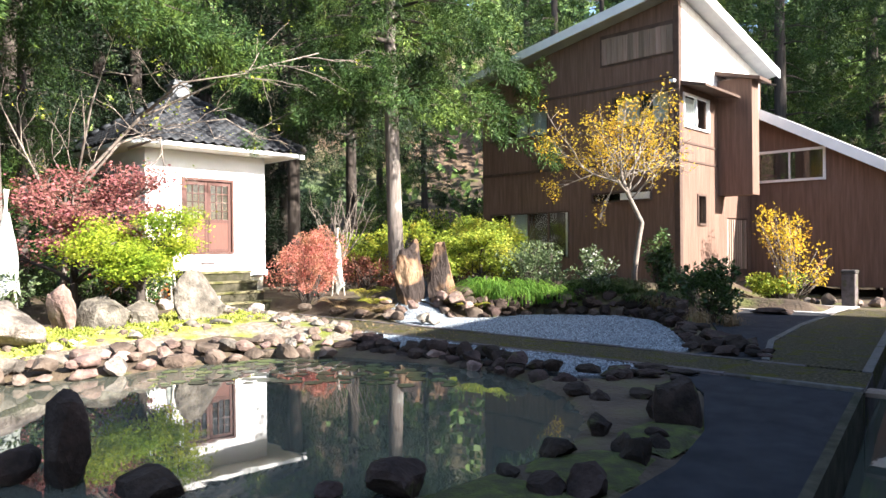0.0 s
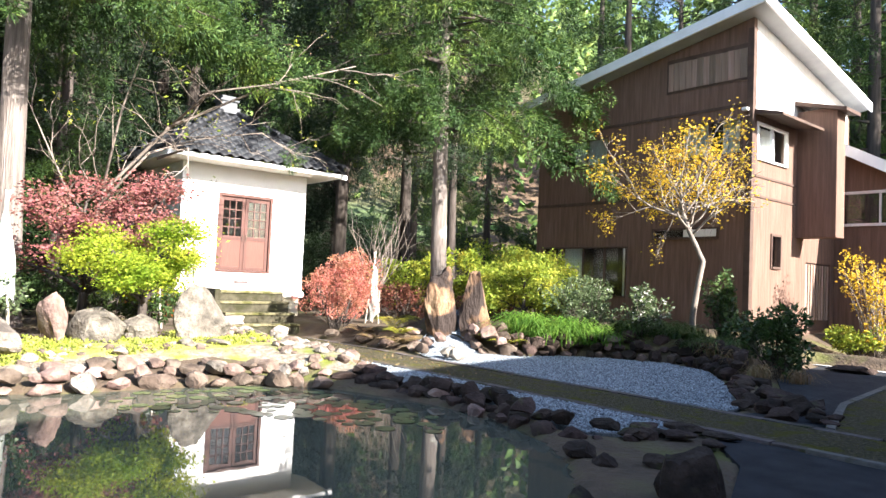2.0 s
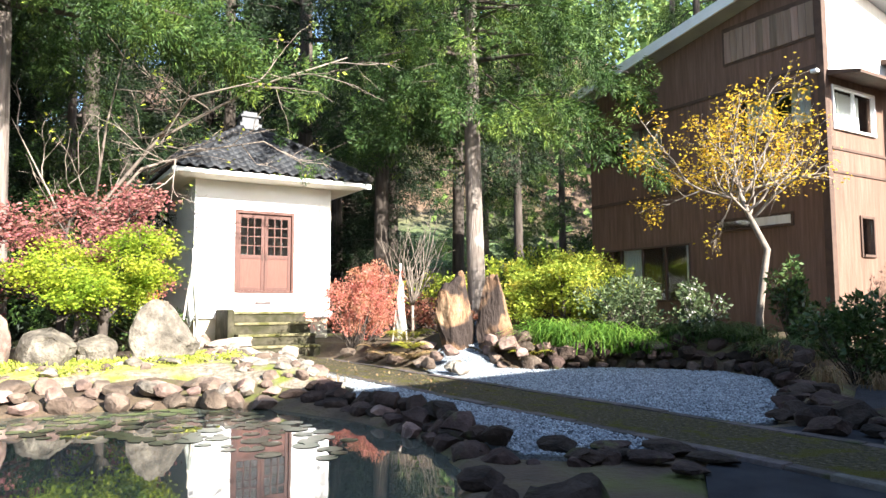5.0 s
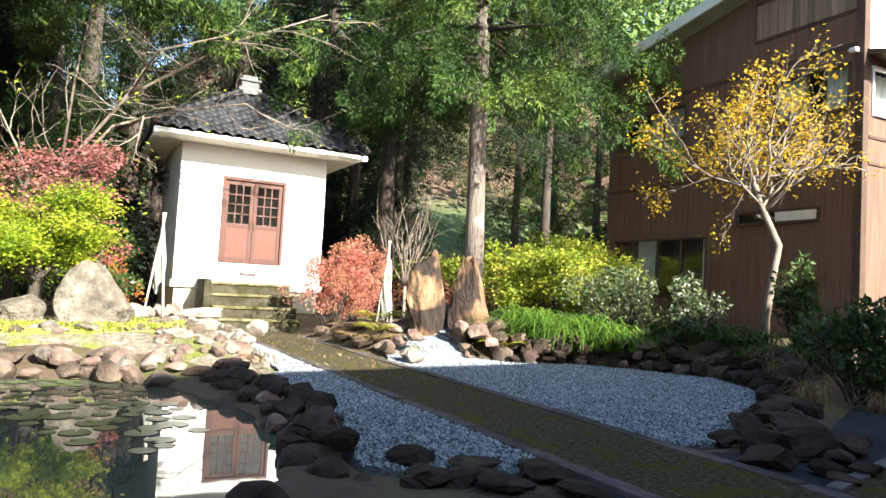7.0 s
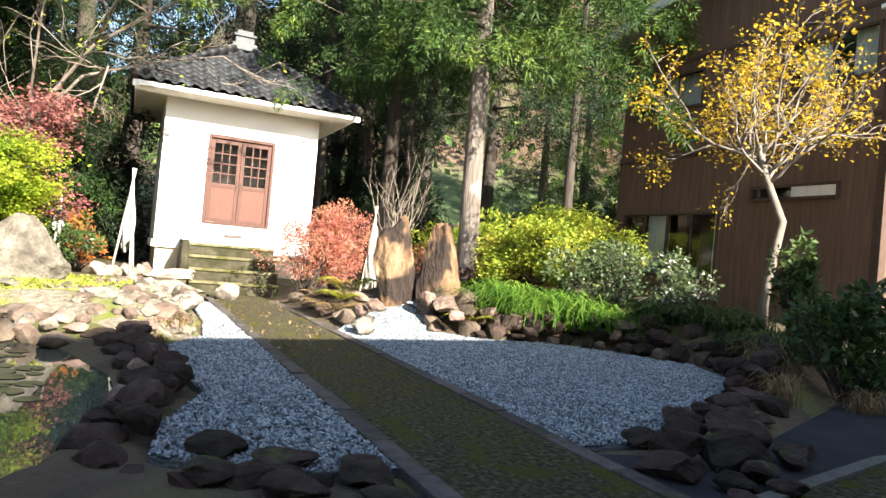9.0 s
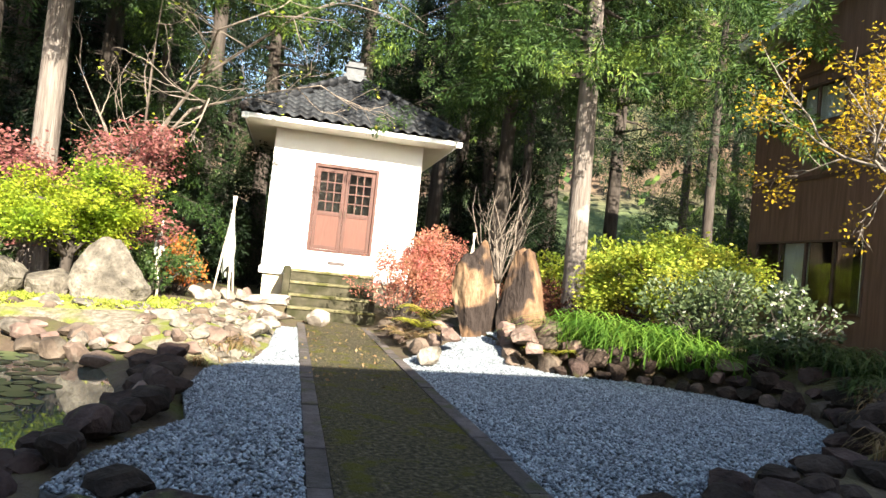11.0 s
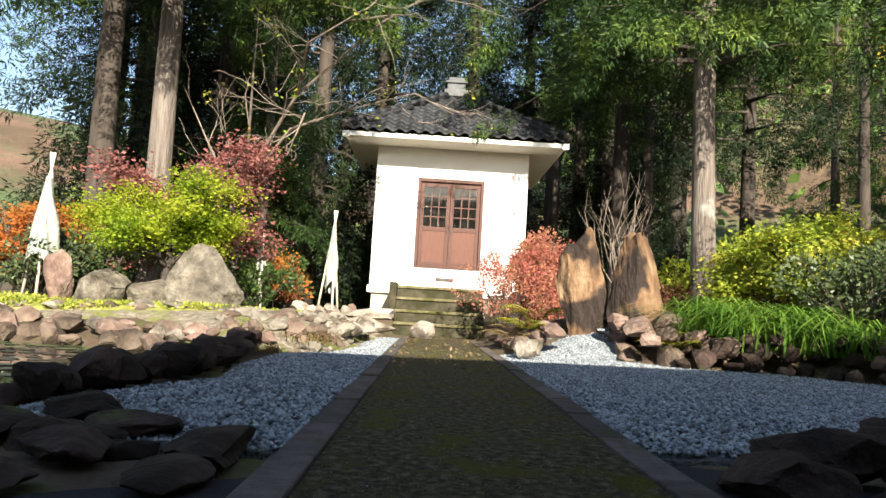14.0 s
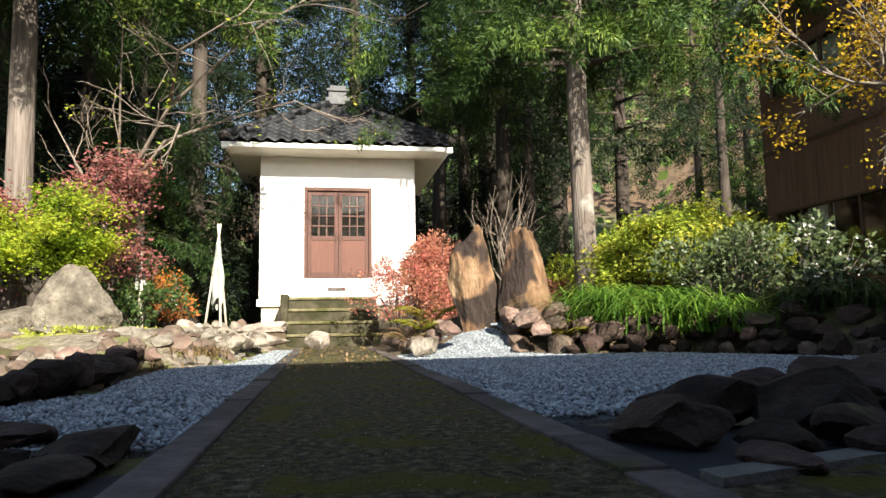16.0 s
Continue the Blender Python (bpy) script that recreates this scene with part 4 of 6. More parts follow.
# pond edge below the gravel, in shade that the rock's dark colour paints in
EDGE = [(-6.9, 8.30), (-5.6, 8.52), (-4.6, 8.60), (-3.7, 8.42), (-2.9, 8.35)]
border(EDGE, 0.26, 0.26, SHADEROCK, "dark mossy stone between pond and gravel", "pond edge stones", 0.07, 2, seat=-0.09)
border([(x, y + 0.12) for x, y in EDGE], 0.36, 0.24, SHADEROCK, "dark stone piled on the pond edge", "pond edge stones", 0.08, 1, seat=-0.04, tall=0.65)
border([(-2.9, 8.35), (-2.35, 8.9), (-2.2, 9.5)], 0.24, 0.20, SHADEROCK, "dark stone at the end of the gravel", "pond edge stones", 0.1, 1, seat=-0.05, tall=0.5)
stone(-0.85, 7.35, 0.44, 0.42, 0.50, SHADEROCK, "dark block stone with a sloping mossy face", "near bank stones", 25, seat=-0.06, mesh=rock_mesh(931, SHADEROCK, 0.10, (1, 1, 1), pointed=0.45, boxy=0.75))
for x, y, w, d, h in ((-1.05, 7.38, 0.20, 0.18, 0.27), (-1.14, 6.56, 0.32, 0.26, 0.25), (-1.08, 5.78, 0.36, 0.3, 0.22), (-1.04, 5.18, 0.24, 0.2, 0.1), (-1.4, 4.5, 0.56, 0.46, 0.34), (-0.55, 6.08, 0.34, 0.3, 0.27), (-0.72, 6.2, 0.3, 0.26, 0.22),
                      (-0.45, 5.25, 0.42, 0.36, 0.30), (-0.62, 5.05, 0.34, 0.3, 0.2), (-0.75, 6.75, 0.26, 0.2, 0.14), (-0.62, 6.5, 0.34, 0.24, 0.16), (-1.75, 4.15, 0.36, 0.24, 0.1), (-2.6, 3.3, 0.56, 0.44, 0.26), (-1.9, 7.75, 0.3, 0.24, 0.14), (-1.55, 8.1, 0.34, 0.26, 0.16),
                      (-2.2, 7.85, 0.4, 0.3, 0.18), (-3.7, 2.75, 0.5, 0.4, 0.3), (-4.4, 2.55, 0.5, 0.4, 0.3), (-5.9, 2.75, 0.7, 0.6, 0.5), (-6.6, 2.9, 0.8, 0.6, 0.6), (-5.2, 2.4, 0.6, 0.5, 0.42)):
    stone(x, y, w * 0.8, d * 0.8, h * 0.8, SHADEROCK, "dark mossy stone beside the asphalt drive", "near bank stones", seat=max(-0.05, ground_at(x, y)))
stone(-3.35, 3.05, 0.38, 0.36, 0.78, SHADEROCK, "dark upright stone standing at the pond edge", turn=20, seat=-0.1, mesh=rock_mesh(933, SHADEROCK, 0.10, (1, 1, 1), boxy=0.6))
# stones on the far side of the gravel, holding the planted bed
BED = [(-8.7, 13.15), (-8.15, 13.5), (-7.9, 14.5), (-7.1, 15.3), (-6.1, 15.8), (-5.0, 15.25), (-4.0, 14.1)]
border(BED[::-1], 0.27, 0.28, SHADEROCK, "dark stone edging the planted bed", "bed edging stones", 0.05, 1, seat=0.0, tall=0.75)
border([(x - 0.02, y + 0.22) for x, y in BED], 0.30, 0.26, SHADEROCK, "dark stone in the upper row of the bed edge", "bed edging stones", 0.08, 1, seat=0.17, tall=0.75)
border([(x - 0.05, y + 0.42) for x, y in BED[1:]], 0.32, 0.27, SHADEROCK, "dark stone in the top row of the bed edge", "bed edging stones", 0.08, 1, seat=0.34, tall=0.75)
border([(-4.2, 14.5), (-3.3, 13.4), (-2.75, 12.7)], 0.27, 0.24, SHADEROCK, "dark stone heaped between gravel and drive", "corner stones", 0.16, 1, seat=0.0, tall=0.6)
border([(-9.1, 13.45), (-8.4, 13.75), (-8.1, 14.3)], 0.26, 0.24, ROCK, "sunlit brown stone edging the planted bed", "bed edging stones", 0.08, 1, seat=0.24, tall=0.75)
border([(-4.0, 14.1), (-3.2, 12.9), (-2.8, 12.2)], 0.26, 0.24, SHADEROCK, "dark stone at the corner of the gravel", "corner stones", 0.16, 1, seat=0.0, tall=0.5)
border([(-9.55, 13.25), (-9.15, 12.85), (-8.75, 12.95)], 0.24, 0.26, ROCK, "brown stone by the gravel mound", "bed edging stones", 0.06, 1, tall=0.7)
border([(-9.25, 11.62), (-9.75, 11.85), (-10.2, 12.15)], 0.27, 0.24, ROCK, "brown stone on the slope below the standing stones", "bed edging stones", 0.06, 1, tall=0.7)
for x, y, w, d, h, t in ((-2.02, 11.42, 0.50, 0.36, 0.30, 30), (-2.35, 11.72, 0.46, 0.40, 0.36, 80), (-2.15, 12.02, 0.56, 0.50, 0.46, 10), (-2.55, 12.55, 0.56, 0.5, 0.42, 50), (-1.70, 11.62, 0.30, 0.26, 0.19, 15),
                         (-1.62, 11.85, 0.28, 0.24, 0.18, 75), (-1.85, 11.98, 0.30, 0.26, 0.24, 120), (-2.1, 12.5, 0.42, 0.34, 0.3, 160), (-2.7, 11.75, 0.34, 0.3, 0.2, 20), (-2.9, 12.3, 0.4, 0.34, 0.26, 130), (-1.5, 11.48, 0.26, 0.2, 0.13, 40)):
    stone(x, y, w * 0.82, d * 0.82, h * 0.55, SHADEROCK, "large dark stone at the corner of the gravel", "corner stones", t, seat=0.0)
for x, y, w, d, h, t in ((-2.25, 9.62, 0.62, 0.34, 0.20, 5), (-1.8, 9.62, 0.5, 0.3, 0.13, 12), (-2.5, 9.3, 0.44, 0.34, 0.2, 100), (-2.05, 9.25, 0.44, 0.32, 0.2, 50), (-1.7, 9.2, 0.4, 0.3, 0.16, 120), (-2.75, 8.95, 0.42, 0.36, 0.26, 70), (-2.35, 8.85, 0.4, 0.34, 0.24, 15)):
    stone(x, y, w * 0.78, d * 0.78, h * 0.42, SHADEROCK, "flat dark stone lying against the kerb", "corner stones", t, seat=0.0)
# stones by the foot of the path
for x, y, w, d, h, t, m in ((-8.0, 11.42, 0.34, 0.26, 0.19, 10, WHITEROCK), (-8.35, 11.55, 0.3, 0.26, 0.2, 60, WHITEROCK), (-9.1, 11.5, 0.32, 0.26, 0.2, 20, ROCK), (-9.5, 11.6, 0.4, 0.3, 0.2, 90, ROCK), (-10.3, 11.5, 0.44, 0.3, 0.2, 0, ROCK),
                            (-11.2, 11.5, 0.5, 0.3, 0.2, 10, ROCK), (-12.7, 10.22, 0.5, 0.42, 0.34, 30, WHITEROCK), (-12.5, 11.5, 0.4, 0.3, 0.2, 50, ROCK)):
    stone(x, y, w, d, h, m, "stone beside the foot of the shrine path", "path side stones", t, seat=0.02 if y < 11 else 0.06)
stone(-12.2, 9.15, 1.3, 0.45, 0.30, WHITEROCK, "long pale stone slab beside the steps", turn=96, seat=0.08)
stone(-13.3, 9.25, 0.95, 0.5, 0.22, WHITEROCK, "flat pale stone resting beside the steps", turn=80, seat=0.30)
border([(-11.5, 9.15), (-10.2, 9.05), (-9.0, 9.0)], 0.32, 0.28, WHITEROCK, "pale stone along the path by the dry basin", "path side stones", 0.1, 2, seat=0.0)
border([(-8.6, 8.8), (-7.8, 8.75), (-7.0, 8.55)], 0.28, 0.26, ROCK, "brown stone round the dry basin", "path side stones", 0.12, 2, seat=-0.02)
# the row of cobbles under the shrine bank
border([(-14.0, 8.9), (-13.2, 8.4), (-12.6, 7.9)], 0.28, 0.26, WHITEROCK, "round pale cobble in a low bank wall", "cobbles", 0.04, 1, tall=0.9)


def stone_mass(poly, count, seed, mat, low, high, label):
    """Many small stones strewn over a stretch of ground, as one mass."""
    rng = np.random.default_rng(seed)
    verts, faces = [], []
    for x, y in scatter(poly, count, rng):
        me = SMALL[mat.name][rng.integers(0, 8)]
        s = rng.uniform(low, high)
        m = pose(x, y, ground_at(x, y) + 0.14 * s, rng.uniform(-8, 8), rng.uniform(-8, 8), rng.uniform(0, 360)) @ Matrix.Diagonal((s * 1.2, s, s * 0.8, 1))
        n0 = len(verts)
        verts += [m @ v.co for v in me.vertices]
        faces += [tuple(n0 + i for i in p.vertices) for p in me.polygons]
    tagged(new("small_stones", mesh_from("small_stones", verts, faces, mat)), label, "stones", kind="stuff")


BASIN = [(-7.3, 8.2), (-7.2, 9.2), (-9.2, 9.3), (-11.9, 9.3), (-12.3, 8.5), (-10.4, 8.0), (-8.7, 7.7)]
VERGE = [(-8.5, 3.4), (-8.5, 7.0), (-9.3, 7.0), (-9.3, 3.4)]
stone_mass(BASIN, 70, 71, WHITEROCK, 0.10, 0.30, "small pale stones strewn round the dry basin")
stone_mass(BASIN, 60, 73, ROCK, 0.10, 0.28, "small brown stones strewn round the dry basin")
stone_mass(VERGE, 20, 72, WHITEROCK, 0.10, 0.24, "small pale stones in the moss")
stone_mass(VERGE, 18, 74, ROCK, 0.10, 0.24, "small brown stones in the moss")
# named boulders
BIG = rock_mesh(901, PALEROCK, 0.16, (1, 1, 0.9), pointed=0.85, detail=4)
stone(-9.65, 7.2, 1.0, 0.88, 1.08, PALEROCK, "large rounded grey boulder with lichen", turn=80, mesh=BIG)
stone(-9.9, 6.35, 0.75, 0.6, 0.5, PALEROCK, "low squared grey boulder", turn=20)
stone(-9.75, 5.72, 0.85, 0.62, 0.62, PALEROCK, "sloping pale brown boulder", turn=70, mesh=rock_mesh(905, PALEROCK, 0.2, pointed=0.4))
POSTROCK = rock_mesh(907, ROCK, 0.10, (1, 1, 1.0), detail=4)
stone(-9.85, 5.12, 0.52, 0.42, 0.86, ROCK, "upright brown stone with a flat top", turn=40, mesh=POSTROCK)
stone(-9.3, 3.95, 1.7, 1.2, 0.72, PALEROCK, "broad pale boulder on the garden bank", turn=60, mesh=rock_mesh(911, PALEROCK, 0.14, detail=4))


def standing_stone(x, y, w, d, h, seed, label, turn, lean, seat, pointed=0.45):
    """A tall pointed slab with split sides and an uneven crest."""
    me = rock_mesh(seed, TANROCK, 0.16, (1, 1, 1), detail=5, pointed=pointed, boxy=0.92)
    ob = stone(x, y, w, d, h, TANROCK, label, "standing stones", turn, seat, lean, me)
    ob.name = "standing_stone"
    return tagged(ob, category="standing stone")


standing_stone(-9.75, 12.48, 0.70, 0.62, 1.80, 1213, "tall tan and dark split standing stone", 34, 4, 0.22, 0.26)
standing_stone(-9.35, 13.12, 0.52, 0.70, 1.46, 1219, "pointed tan standing stone with dark bands", 12, 2, 0.44, 0.36)


for x, y, w, h, z in ((-8.75, 13.0, 0.42, 0.32, 0.36), (-8.85, 13.35, 0.46, 0.36, 0.40), (-8.6, 13.3, 0.32, 0.24, 0.30), (-9.0, 12.78, 0.30, 0.26, 0.42), (-8.45, 13.05, 0.28, 0.2, 0.24), (-9.15, 12.0, 0.34, 0.24, 0.26), (-9.35, 11.8, 0.3, 0.22, 0.16)):
    stone(x, y, w, w * 0.85, h * 0.85, ROCK, "brown stone wedged below the standing stones", "bed edging stones", seat=z, mesh=random.choice(SMALL[ROCK.name]))


# ---- kerbs and gravel ----
PALEKERB = material("pale_kerb_concrete", [(0.075, 0.070, 0.064), (0.14, 0.132, 0.12)], 9.0, 0.92, 0.7, 50, second=((0.06, 0.06, 0.03), 4.0, 0.55, 0.68))
for label, y0 in (("kerb of grey stone blocks along the path", 9.845), ("kerb of grey stone blocks along the path", 11.07)):
    kerb = thing("kerb", (-13.0, y0, 0.0), label, "kerb", kind="structure")
    x = -13.0
    while x < -1.1:
        ln = random.uniform(0.55, 0.8)
        bm = boxed(x + 13.0, x + 13.0 + ln - 0.012, 0, 0.135, -0.12, 0.012 + random.uniform(-0.007, 0.007), bevel=0.008)
        part("kerb_stone", bm, KERB, kerb)
        x += ln
kerb = thing("kerb", (-1.1, 9.80, 0.0), "pale concrete edge between asphalt and mossy lane", "kerb", kind="structure")
part("edging", boxed(0, 1.17, 0, 0.10, -0.1, 0.025, bevel=0.012), PALEKERB, kerb)
slab("kerb", [(-1.37, 11.22), (-2.0, 13.3), (-2.4, 16.2), (-2.6, 18.95), (-2.7, 18.95), (-2.5, 16.2), (-2.1, 13.3), (-1.47, 11.22)], -0.1, 0.022, PALEKERB, "pale concrete edge of the mossy lane", "kerb")
# open ditch on the walked side: concrete lip, dark water, plank bridge, and the low walk beyond
def lip(y):
    """The line along which drive, path and lane end at the ditch."""
    return 0.08 - 0.157 * (y - 9.8)


def along_ditch(a, b, y0, y1):
    """A strip between two distances from the ditch's lip."""
    return [(lip(y0) + a, y0), (lip(y0) + b, y0), (lip(y1) + b, y1), (lip(y1) + a, y1)]


slab("trim", along_ditch(-0.08, 0.0, -4.0, 9.79), -0.9, -0.008, STEP, "worn concrete lip of the ditch beside the drive", "kerb")
slab("trim", along_ditch(-0.11, 0.0, 11.08, 20.5), -0.9, 0.012, PALEKERB, "concrete edge of the mossy lane along the ditch", "kerb")
slab("trim", along_ditch(-0.02, 0.012, 9.79, 11.08), -0.9, -0.006, KERB, "concrete face of the ditch below the path's end", "kerb")
slab("water", along_ditch(0.013, 0.62, -6.0, 20.5), -0.52, -0.47, WATER, "dark shaded water in the open ditch", "water")
slab("pavement", along_ditch(0.621, 6.0, -6.0, 20.5), -0.90, -0.28, ASPHALT, "dark sunken walk beside the ditch", "walk")
plank = thing("plank_bridge", (0.0, 10.0, 0.0), "weathered plank laid across the ditch at the path's end", "bridge")
for k in range(2):
    part("board", boxed(0.07 - 0.02 * k, 1.0 - 0.02 * k, -0.13 + 0.16 * k, 0.025 + 0.16 * k, -0.068, -0.018, bevel=0.008), BOARDS, plank)


def pebbles(name, poly, count, size, seed, label):
    rng = np.random.default_rng(seed)
    at = scatter(poly, count, rng)
    base = np.array([(1, 0, 0), (0, 1, 0), (-1, 0, 0), (0, -1, 0), (0, 0, 1), (0, 0, -1)], float)
    tri = np.array([(0, 1, 4), (1, 2, 4), (2, 3, 4), (3, 0, 4), (1, 0, 5), (2, 1, 5), (3, 2, 5), (0, 3, 5)])
    v = base[None] * (rng.uniform(0.55, 1.3, (count, 6, 1)) * size)
    v[:, :, 2] *= 0.7
    a = rng.uniform(0, 2 * np.pi, count)
    tilt = rng.normal(0, 0.5, count)
    c, s = np.cos(a)[:, None], np.sin(a)[:, None]
    x, y, z = v[..., 0].copy(), v[..., 1].copy(), v[..., 2].copy()
    ct, st = np.cos(tilt)[:, None], np.sin(tilt)[:, None]
    x, z = ct * x - st * z, st * x + ct * z
    v = np.stack([c * x - s * y, s * x + c * y, z], -1)
    v[..., 0] += at[:, None, 0]
    v[..., 1] += at[:, None, 1]
    v[..., 2] += np.maximum(0, ground_z(at[:, 0], at[:, 1]))[:, None] - 0.010 + rng.uniform(0, 0.014, (count, 1)) + 0.012 * np.sin(at[:, :1] * 2.1) * np.cos(at[:, 1:] * 1.7)
    faces = (tri[None] + 6 * np.arange(count)[:, None, None]).reshape(-1, 3)
    me = bpy.data.meshes.new(name)
    me.vertices.add(count * 6)
    me.vertices.foreach_set("co", v.astype(np.float32).ravel())
    me.loops.add(len(faces) * 3)
    me.loops.foreach_set("vertex_index", faces.astype(np.int32).ravel())
    me.polygons.add(len(faces))
    me.polygons.foreach_set("loop_start", np.arange(0, len(faces) * 3, 3, dtype=np.int32))
    me.materials.append(GRAVEL)
    me.update(calc_edges=True)
    tagged(new(name, me), label, "gravel", kind="stuff")


pebbles("gravel", GRAVEL_A, 17000, 0.0165, 5, "loose blue-grey crushed gravel by the pond")
pebbles("gravel", GRAVEL_B, 42000, 0.0165, 6, "loose blue-grey crushed gravel beside the path")

MOUND = [(-8.5, 11.3), (-9.3, 11.62), (-9.85, 11.95), (-9.95, 12.5), (-9.9, 13.1), (-9.5, 13.1), (-9.0, 12.8), (-8.6, 12.9), (-8.3, 12.2)]
pebbles("gravel", MOUND, 12000, 0.0185, 7, "loose pale gravel banked up to the standing stones")


# ---- leaves, twigs and trees ----
def frames_from(d, rng):
    """Turning matrices whose first axis is d, rolled at random."""
    d = d / np.linalg.norm(d, axis=1, keepdims=True)
    r = rng.normal(size=d.shape)
    u = np.cross(d, r)
    u /= np.linalg.norm(u, axis=1, keepdims=True) + 1e-9
    return np.stack([d, u, np.cross(d, u)], -1)


def place(template, at, turns, size):
    """Copies of a template of corners at many places."""
    v = np.einsum("nij,kj->nki", turns, template) * size[:, None, None] + at[:, None, :]
    return v.reshape(-1, 3)


LEAF = np.array([(0, 0, 0), (0.45, 0.26, 0.05), (1, 0, -0.06), (0.45, -0.26, 0.05)])
BLADE = np.array([(0, 0.05, 0), (0.6, 0.06, 0.0), (1, 0, 0), (0.0, -0.05, 0)])


def clump_template(seed, k, ln0, ww, fat):
    """A hanging tuft of cedar needles: fine leaflets fanning out along a drooping axis."""
    rng = np.random.default_rng(seed)
    out = []
    for i in range(k):
        u = rng.uniform(0, 1) ** 0.8
        a = rng.uniform(0, 2 * np.pi)
        r = fat * math.sin(math.pi * min(1, 0.2 + 0.7 * u)) * rng.uniform(0.2, 1.0)
        radial = np.array([0, math.cos(a), math.sin(a)])
        p = np.array([u, 0, -0.2 * u * u]) + radial * r
        d = np.array([0.7, 0, -0.1]) + radial * 0.9 + rng.normal(0, 0.25, 3)
        d /= np.linalg.norm(d)
        w = np.cross(d, rng.normal(size=3))
        w /= np.linalg.norm(w)
        ln = ln0 * rng.uniform(0.7, 1.3)
        out += [p - w * ww, p + w * ww, p + d * ln]
    return np.array(out)


SPRAY = clump_template(3, 190, 0.13, 0.017, 0.36)
COARSE = clump_template(4, 78, 0.14, 0.017, 0.30)


def cedar_crown(rng, z0, z1, r0, branches, per_branch, size, tuft_shape, shape=0.8):
    """Sprays along drooping branches up a trunk at the origin. Returns spray corners and branch runs."""
    at, dr, runs = [], [], []
    for i in range(branches):
        u = (i + rng.uniform(0, 1)) / branches
        z = z0 + (z1 - z0) * u ** 1.05
        ln = r0 * (1 - u) ** shape * rng.uniform(0.65, 1.15) + 0.25
        if u < 0.12:
            ln *= rng.uniform(0.5, 1.0)
        a = rng.uniform(0, 2 * np.pi)
        h = np.array([np.cos(a), np.sin(a), 0])
        sag = rng.uniform(0.10, 0.32)
        pts = [np.array([0, 0, z]) + h * ln * t + np.array([0, 0, ln * (0.18 * t - (0.18 + sag) * t * t)]) for t in (0, 0.35, 0.7, 1.0)]
        runs.append((pts, [0.035 + 0.012 * ln, 0.028, 0.018, 0.006]))
        k = max(3, int(per_branch * (0.35 + ln / r0)))
        t = np.clip(rng.choice([0.42, 0.7, 1.0], k) + rng.normal(0, 0.05, k), 0.2, 1.08)
        side = np.array([-h[1], h[0], 0])
        off = (rng.choice([-0.36, 0.0, 0.34], k) + rng.normal(0, 0.06, k))[:, None] * ln * (0.3 + 0.5 * t[:, None]) * side
        p = np.array([0, 0, z]) + h * (ln * t)[:, None] + off
        p[:, 2] += ln * (0.18 * t - (0.18 + sag) * t * t) + rng.normal(-0.05, 0.12, k)
        at.append(p)
        d = h + 0.9 * rng.normal(size=(k, 1)) * side + rng.normal(0, 0.25, (k, 3))
        d[:, 2] -= rng.uniform(0.4, 1.7, k)
        dr.append(d)
    at, dr = np.concatenate(at), np.concatenate(dr)
    dr /= np.linalg.norm(dr, axis=1, keepdims=True)
    up = np.tile(np.array([0.0, 0, 1.0]), (len(dr), 1)) + rng.normal(0, 0.3, dr.shape)
    side = np.cross(up, dr)
    side /= np.linalg.norm(side, axis=1, keepdims=True)
    turns = np.stack([dr, side, np.cross(dr, side)], -1)
    sz = size * rng.uniform(0.6, 1.25, len(at))
    return place(tuft_shape, at, turns, sz), runs


def trunk_run(h, r, rng, bend=0.15):
    zs = [0, 0.25, 0.7, 1.6, 3, 5, 8, 12, h]
    rr = [r * 1.45, r * 1.2, r * 1.06, r, r * 0.95, r * 0.9, r * 0.78, r * 0.6, 0.03]
    dx, dy = rng.uniform(-bend, bend, 2)
    return ([(dx * math.sin(z * 0.22), dy * math.sin(z * 0.19), z - 0.15) for z in zs if z <= h], rr[:len([z for z in zs if z <= h])])


